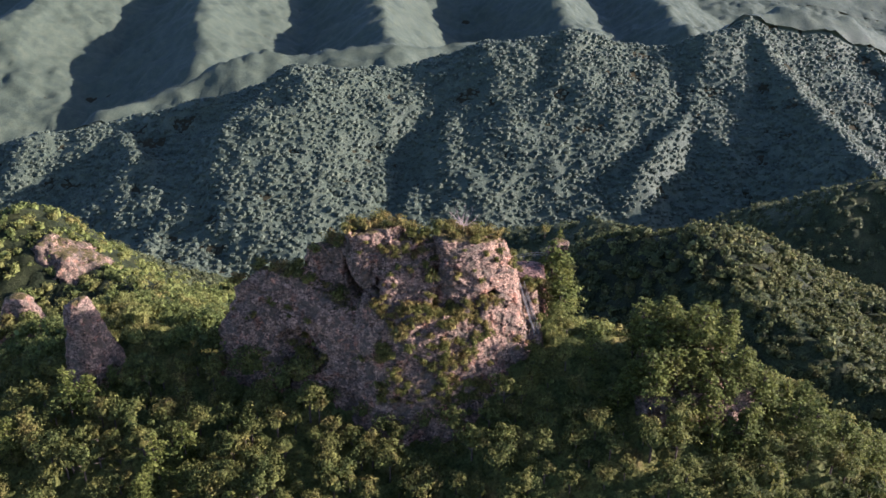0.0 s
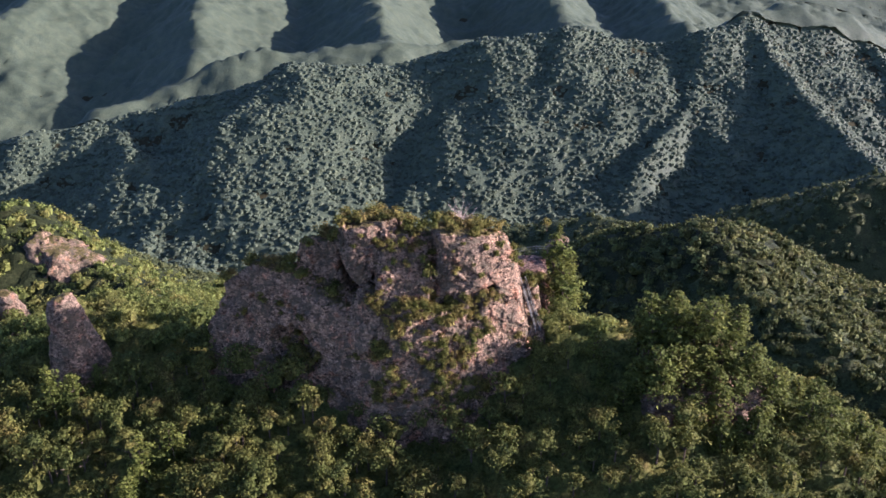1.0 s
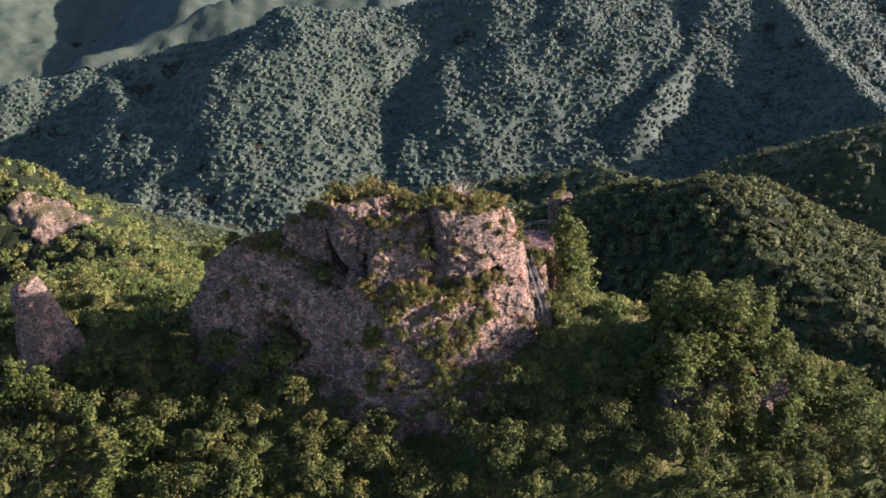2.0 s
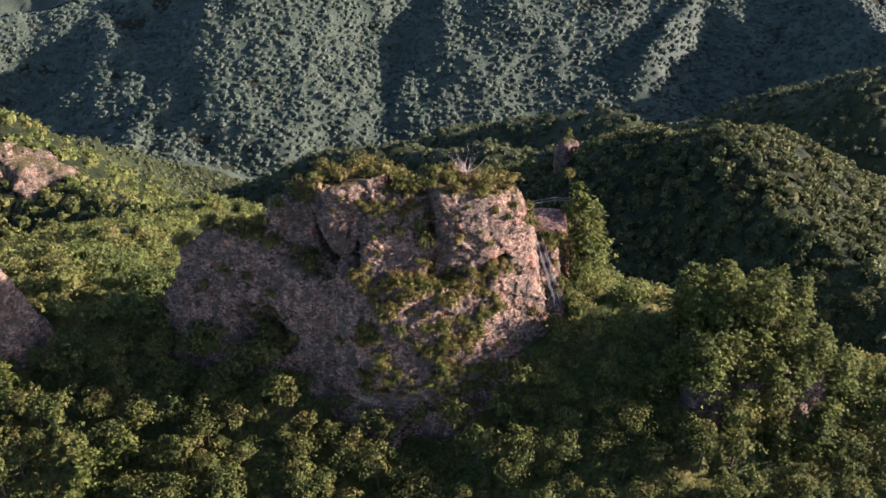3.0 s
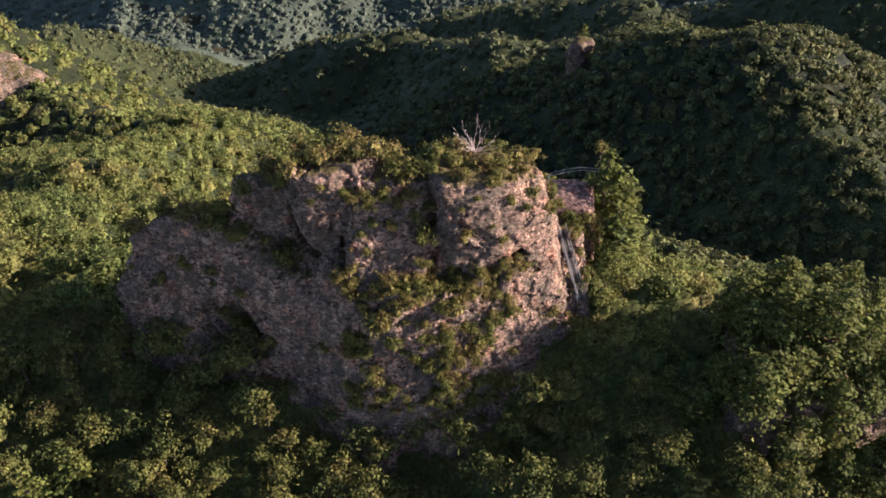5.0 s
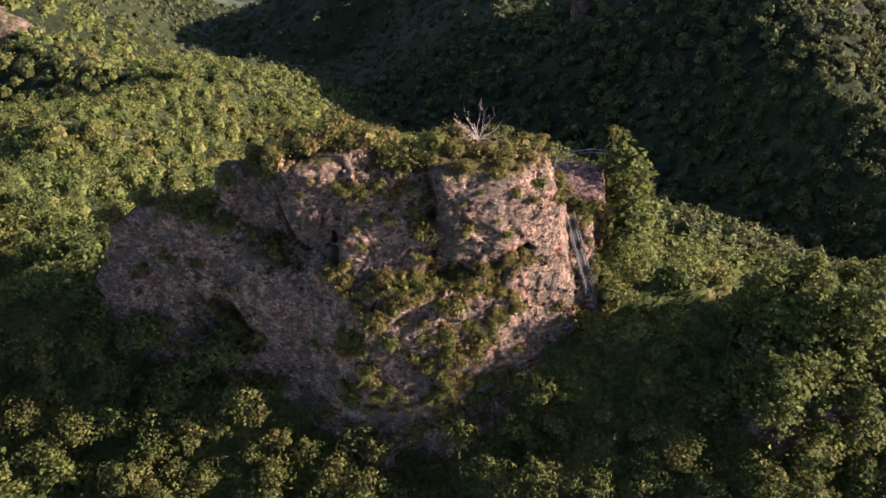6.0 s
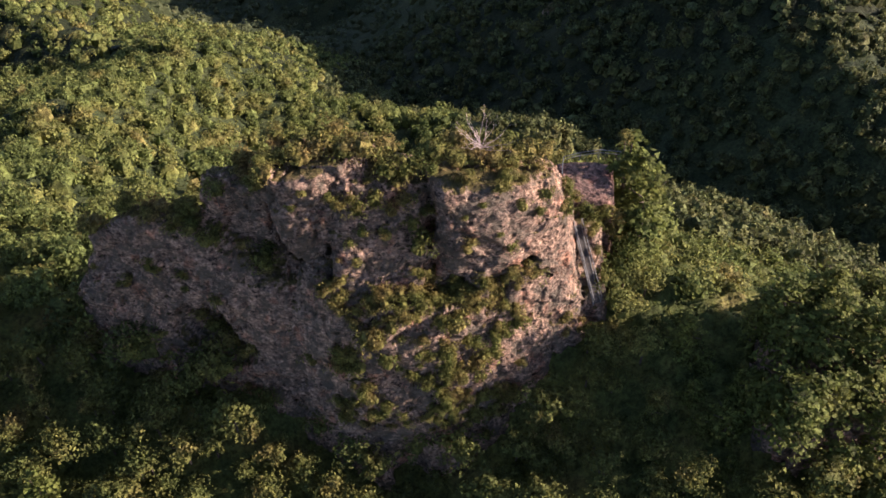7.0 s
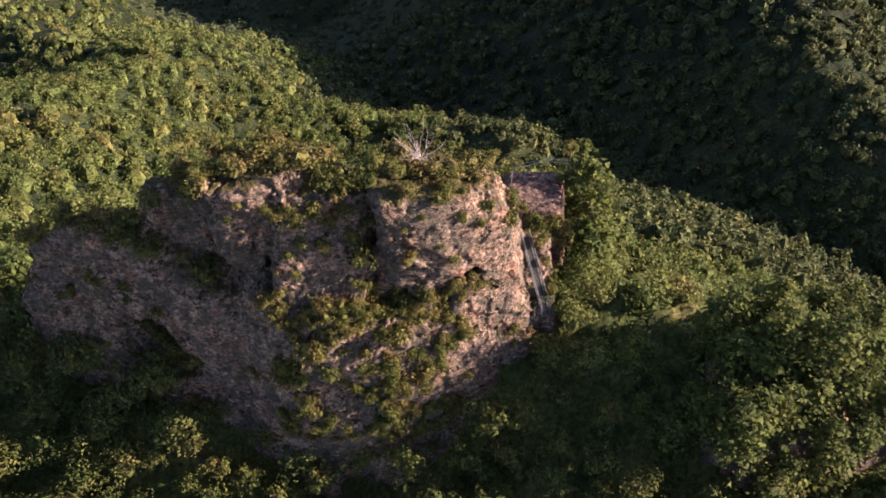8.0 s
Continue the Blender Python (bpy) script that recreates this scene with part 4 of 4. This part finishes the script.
for x, y, s, tall in [(-17.2, 143.6, 1.3, 0.6), (-15, 143.2, 1.5, 0.75), (-12.8, 144, 1.6, 0.7), (-10.4, 143.4, 1.4, 0.55), (-8.4, 143.8, 1.6, 0.8), (-5.6, 142.8, 1.5, 1.1), (-3.6, 142.9, 1.4, 1.2),
                      (-1.2, 144.2, 1.5, 0.9), (1.2, 144.3, 1.4, 0.75), (3.2, 144.6, 1.2, 0.7), (5.2, 144.4, 1.3, 0.75), (7.2, 144.6, 1.4, 0.8), (9.2, 146.2, 1.4, 0.8), (11.2, 147.6, 1.2, 0.8),
                      (-6.6, 146.4, 1.7, 0.8), (1.4, 147, 1.5, 0.7), (6.4, 147.4, 1.5, 0.8), (-12.6, 147, 1.7, 0.8), (-20.4, 146, 1.3, 0.8), (-22.5, 147.4, 1.5, 0.8), (-17.8, 147, 1.5, 0.8), (10.4, 144.8, 0.7, 0.6)]:
    bush(x, y, on_top(x, y), s, tall, "rust-tinged bush on top of the crag")
for x, z, s in [(-11, 30.4, 0.9), (-9.4, 29.6, 1.0), (-7.6, 30.2, 1.1), (-5.8, 29.4, 0.9), (-4.2, 29.8, 1.0), (-8.6, 27.6, 0.7), (-6.2, 27.0, 0.8), (-10.2, 26.4, 0.6), (-3.4, 27.4, 0.9),
                (-12.4, 31.4, 0.7), (-16, 30.6, 0.5), (-14.6, 32.4, 0.6), (2.2, 29.8, 0.5), (8.4, 29.6, 0.7), (10.2, 28.2, 0.6), (6.0, 27.0, 0.4), (9.6, 20.6, 0.9), (10.6, 20.2, 0.8), (-11.4, 22.4, 0.8), (-13.6, 20.4, 0.9)]:
    bush(x, on_face(x, z) + 0.25, z - 0.4, s, 1.0, "yellow-green shrub hanging on the upper crag")
for x, z, s in [(-30.4, 9, 1.1), (-28.6, 8, 1.3), (-26.6, 7.6, 1.4), (-24.6, 7, 1.2), (-28, 10.5, 1.0), (-25.6, 10, 1.1), (-23.4, 9, 0.9)]:
    bush(x, on_face(x, z) + 0.2, z - 0.4, s, 0.9, "dark green bush in a hollow of the crag")
for x, z, s, tall in [(-2.3, 25, 1.3, 1.2), (4, 10, 1.5, 1.3), (-2.5, 10, 0.9, 1.0), (0.3, 10.4, 0.9, 1.1), (-8.4, 15.5, 1.5, 1.3), (8.3, 15.5, 1.0, 1.0),
                      (-6.4, 13.5, 1.2, 1.1), (-10, 12, 1.2, 1.0), (1.2, 17, 1.3, 1.2), (-13, 21, 1.0, 1.0), (-9.5, 8.5, 1.1, 1.0), (10.5, 19.6, 1.2, 0.6)]:
    bush(x, on_face(x, z) + 0.3, z - 0.4, s, tall)
for x, y in [(14.2, 149.6), (15.6, 149.2), (17.4, 149.4), (19.2, 149.6), (20.6, 150.2), (17.8, 147.0), (18.6, 145.2), (19.6, 143.6), (14.0, 146.2)]:
    bush(x, y, max(on_top(x, y), 9), rng.uniform(0.6, 0.9), 1.1, "green bush beside the steel stair")
for x, z, s in [(14.4, 18.4, 0.8), (15.8, 17.6, 0.8), (17.2, 18.2, 0.9), (18.6, 17.4, 0.8), (20, 18.0, 0.9), (21.2, 17.2, 0.9), (16.6, 16.2, 0.8), (19.4, 15.8, 0.9), (21.4, 14.8, 1.0)]:
    bush(x, 149.6, z, s, 1.2, "green bush beside the steel stair")
for k in range(34):
    x = rng.uniform(-43, -18)
    y = 144.2 - (x + 39) * 0.22 + rng.uniform(-0.4, 2.6)
    bush(x, y, on_top(x, y), rng.uniform(0.7, 1.25), 0.9, "dark green bush on a shaded ledge of the crag")
green = np.flatnonzero((crag_n[:, 2] > 0.32) & (crag_m[:, 2] > 0) & (crag_m[:, 1] < 150)
                       & (value_noise(crag_m[:, 0] / 5, crag_m[:, 1] / 5, crag_m[:, 2] / 5, 91) + 0.25 * (np.abs(crag_m[:, 0] + 2) < 11) > 0.12))
for i in rng.choice(green, 150, replace=False):
    x, y, z = crag_m[i]
    bush(x, y, z, rng.uniform(0.35, 0.85))

for x, y, z, s, kind in [(59, 388, -77.5, 0.75, 1), (23.6, 157, 9, 1.5, 1), (25.8, 153.5, 8, 1.35, 1), (24.6, 149.8, 8, 1.2, 1), (20, 161.5, 7, 1.15, 0), (15.5, 162, 8, 1.1, 0), (10, 160, 8, 1.2, 0),
                         (4, 160, 8, 1.2, 0), (22.6, 145.5, 8, 0.8, 0), (22.4, 141.5, 7, 0.7, 0), (19.5, 137, 4, 0.8, 0)]:
    m = pose(x, y, z, 0, 0, rng.uniform(0, 360)) @ Matrix.Diagonal((s * 1.1, s * 1.1, s, 1))
    thing_of("pine_tree" if kind else "oak_tree", (PINE_KINDS if kind else SUNNY_KINDS)[rng.integers(5)], m,
             "sunlit green tree beside the rock terrace", "tree", "trees round the crag")

for x, y, s in [(37.5, 129, 1.0), (40.5, 127.6, 1.05), (44, 128.4, 0.95), (47.5, 129.6, 0.95), (51, 130.4, 0.9), (54, 132.2, 0.85), (38.6, 133.6, 1.0), (42.4, 133, 1.0), (46.8, 134, 1.0),
                (50.6, 135, 0.95), (41.2, 138.6, 1.0), (45.6, 139, 0.95), (50, 139.6, 0.85), (35.4, 131.6, 0.85), (36, 137.4, 0.9), (33.2, 128.2, 0.8), (56.6, 129.4, 0.8)]:
    over = knoll_v[(np.abs(knoll_v[:, 0] - x) < 0.8) & (np.abs(knoll_v[:, 1] - y) < 0.8), 2]
    z = over.max() if len(over) else float(land(np.array([x]), np.array([y]))[0]) + 3
    m = pose(x, y, min(z, 11.5) - 1.2, 0, 0, rng.uniform(0, 360)) @ Matrix.Diagonal((s * 1.25, s * 1.25, s * 0.95, 1))
    thing_of("pine_tree", PINE_KINDS[rng.integers(5)], m, "broad green pine crowding the rock knoll", "tree", "trees round the crag")

steep = np.flatnonzero((crag_m[:, 0] > -13) & (crag_m[:, 0] < 9) & (crag_m[:, 2] > 3) & (crag_m[:, 2] < 21) & (crag_m[:, 1] < 140) & (crag_n[:, 2] > 0.1)
                       & (value_noise(crag_m[:, 0] / 4, crag_m[:, 1] / 4, crag_m[:, 2] / 4, 93) > -0.1))
for i in rng.choice(steep, 250, replace=False):
    x, y, z = crag_m[i]
    bush(x, y, z - 0.3, rng.uniform(0.35, 0.95), rng.uniform(0.8, 1.3))

woods("crag_scrub", np.concatenate(scrub), BUSH, "small olive scrub in the cracks of the crag")

# ---- the dead tree on the top ----
def dead_tree(x, y, z):
    base = new("dead_tree")
    base.matrix_world = pose(x, y, z) @ Matrix.Diagonal((1.35, 1.35, 1.45, 1))
    r2 = random.Random(4)
    bm = bmesh.new()
    limb(bm, (0, 0, -0.6), (0.1, 0, 0.8), 0.10, 0.07)
    part("trunk", bm, DEAD, base)
    for k in range(15):
        a, up = 6.283 * k / 15 + r2.uniform(-0.3, 0.3), r2.uniform(0.25, 1.3)
        bm = bmesh.new()
        p, d, rad = Vector((0.08, 0, r2.uniform(0.4, 0.9))), Vector((math.cos(a), math.sin(a), up)).normalized(), 0.042
        for _ in range(5):
            q = p + d * r2.uniform(0.4, 0.65)
            limb(bm, p, q, rad, rad * 0.7, 5)
            side = (d + Vector((r2.uniform(-1, 1), r2.uniform(-1, 1), r2.uniform(-0.4, 0.8))) * 0.9).normalized()
            limb(bm, q, q + side * r2.uniform(0.4, 0.8), rad * 0.6, 0.012, 4)
            d = (d + Vector((r2.uniform(-1, 1), r2.uniform(-1, 1), r2.uniform(-0.5, 0.6))) * 0.35).normalized()
            p, rad = q, rad * 0.7
        part("branch", bm, DEAD, base)
    tagged(base, "bare bleached dead tree on top of the crag", "dead tree")


dead_tree(3.8, 145.6, on_top(3.8, 145.6))


# ---- the steel stair and the railing of the terrace ----
def box(bm, a, b, w, h):
    """A straight bar from a to b, w wide and h high."""
    a, b = Vector(a), Vector(b)
    turn = (b - a).to_track_quat("Y", "Z").to_matrix().to_4x4()
    length = (b - a).length
    m = Matrix.Translation((a + b) / 2) @ turn @ Matrix.Diagonal((w, length, h, 1))
    bmesh.ops.create_cube(bm, size=1.0, matrix=m)


def stair():
    foot, head = Vector((18.8, 141.4, 11.4)), Vector((16.0, 147.2, 19.3))
    base = new("steel_stair")
    base.matrix_world = Matrix.Translation(foot)
    run = head - foot
    side = Vector((run.y, -run.x, 0)).normalized() * 0.5
    for sgn in (-1, 1):
        bm = bmesh.new()
        box(bm, side * sgn, side * sgn + run, 0.08, 0.22)
        part("stringer", bm, STEEL, base)
        bm = bmesh.new()
        box(bm, side * sgn * 1.1 + Vector((0, 0, 1.0)), side * sgn * 1.1 + run + Vector((0, 0, 1.0)), 0.07, 0.07)
        part("handrail", bm, STEEL, base)
        for k in range(7):
            p = side * sgn * 1.1 + run * (k / 6)
            bm = bmesh.new()
            box(bm, p - Vector((0, 0, 0.3)), p + Vector((0, 0, 1.0)), 0.06, 0.06)
            part("post", bm, STEEL, base)
    steps = 40
    bm = bmesh.new()
    box(bm, -side, side, 0.24, 0.04)
    tread = bpy.data.meshes.new("tread")
    bm.to_mesh(tread)
    bm.free()
    tread.materials.append(TREAD)
    for k in range(steps):
        t = new("tread", tread)
        t.parent = base
        t.location = run * ((k + 0.5) / steps)
    tagged(base, "steep grey steel stair with handrails climbing beside the crag", "stair")


stair()


def railing():
    base = new("railing")
    base.matrix_world = pose(14.6, 151.5, 20.6)
    pts = [(0, 0, 0), (0, 2.6, 0), (0.4, 5.2, 0.1), (2.6, 5.9, 0.2), (5.0, 6.1, 0.5), (7.6, 5.6, 0.6)]
    pts = [Vector(p) for p in pts]
    for a, b in zip(pts, pts[1:]):
        for z in (0.55, 1.05):
            bm = bmesh.new()
            box(bm, a + Vector((0, 0, z)), b + Vector((0, 0, z)), 0.07, 0.07)
            part("rail", bm, STEEL, base)
    for p in pts:
        bm = bmesh.new()
        box(bm, p - Vector((0, 0, 0.4)), p + Vector((0, 0, 1.1)), 0.08, 0.08)
        part("post", bm, STEEL, base)
    tagged(base, "light grey steel railing round the rock terrace", "railing")


railing()
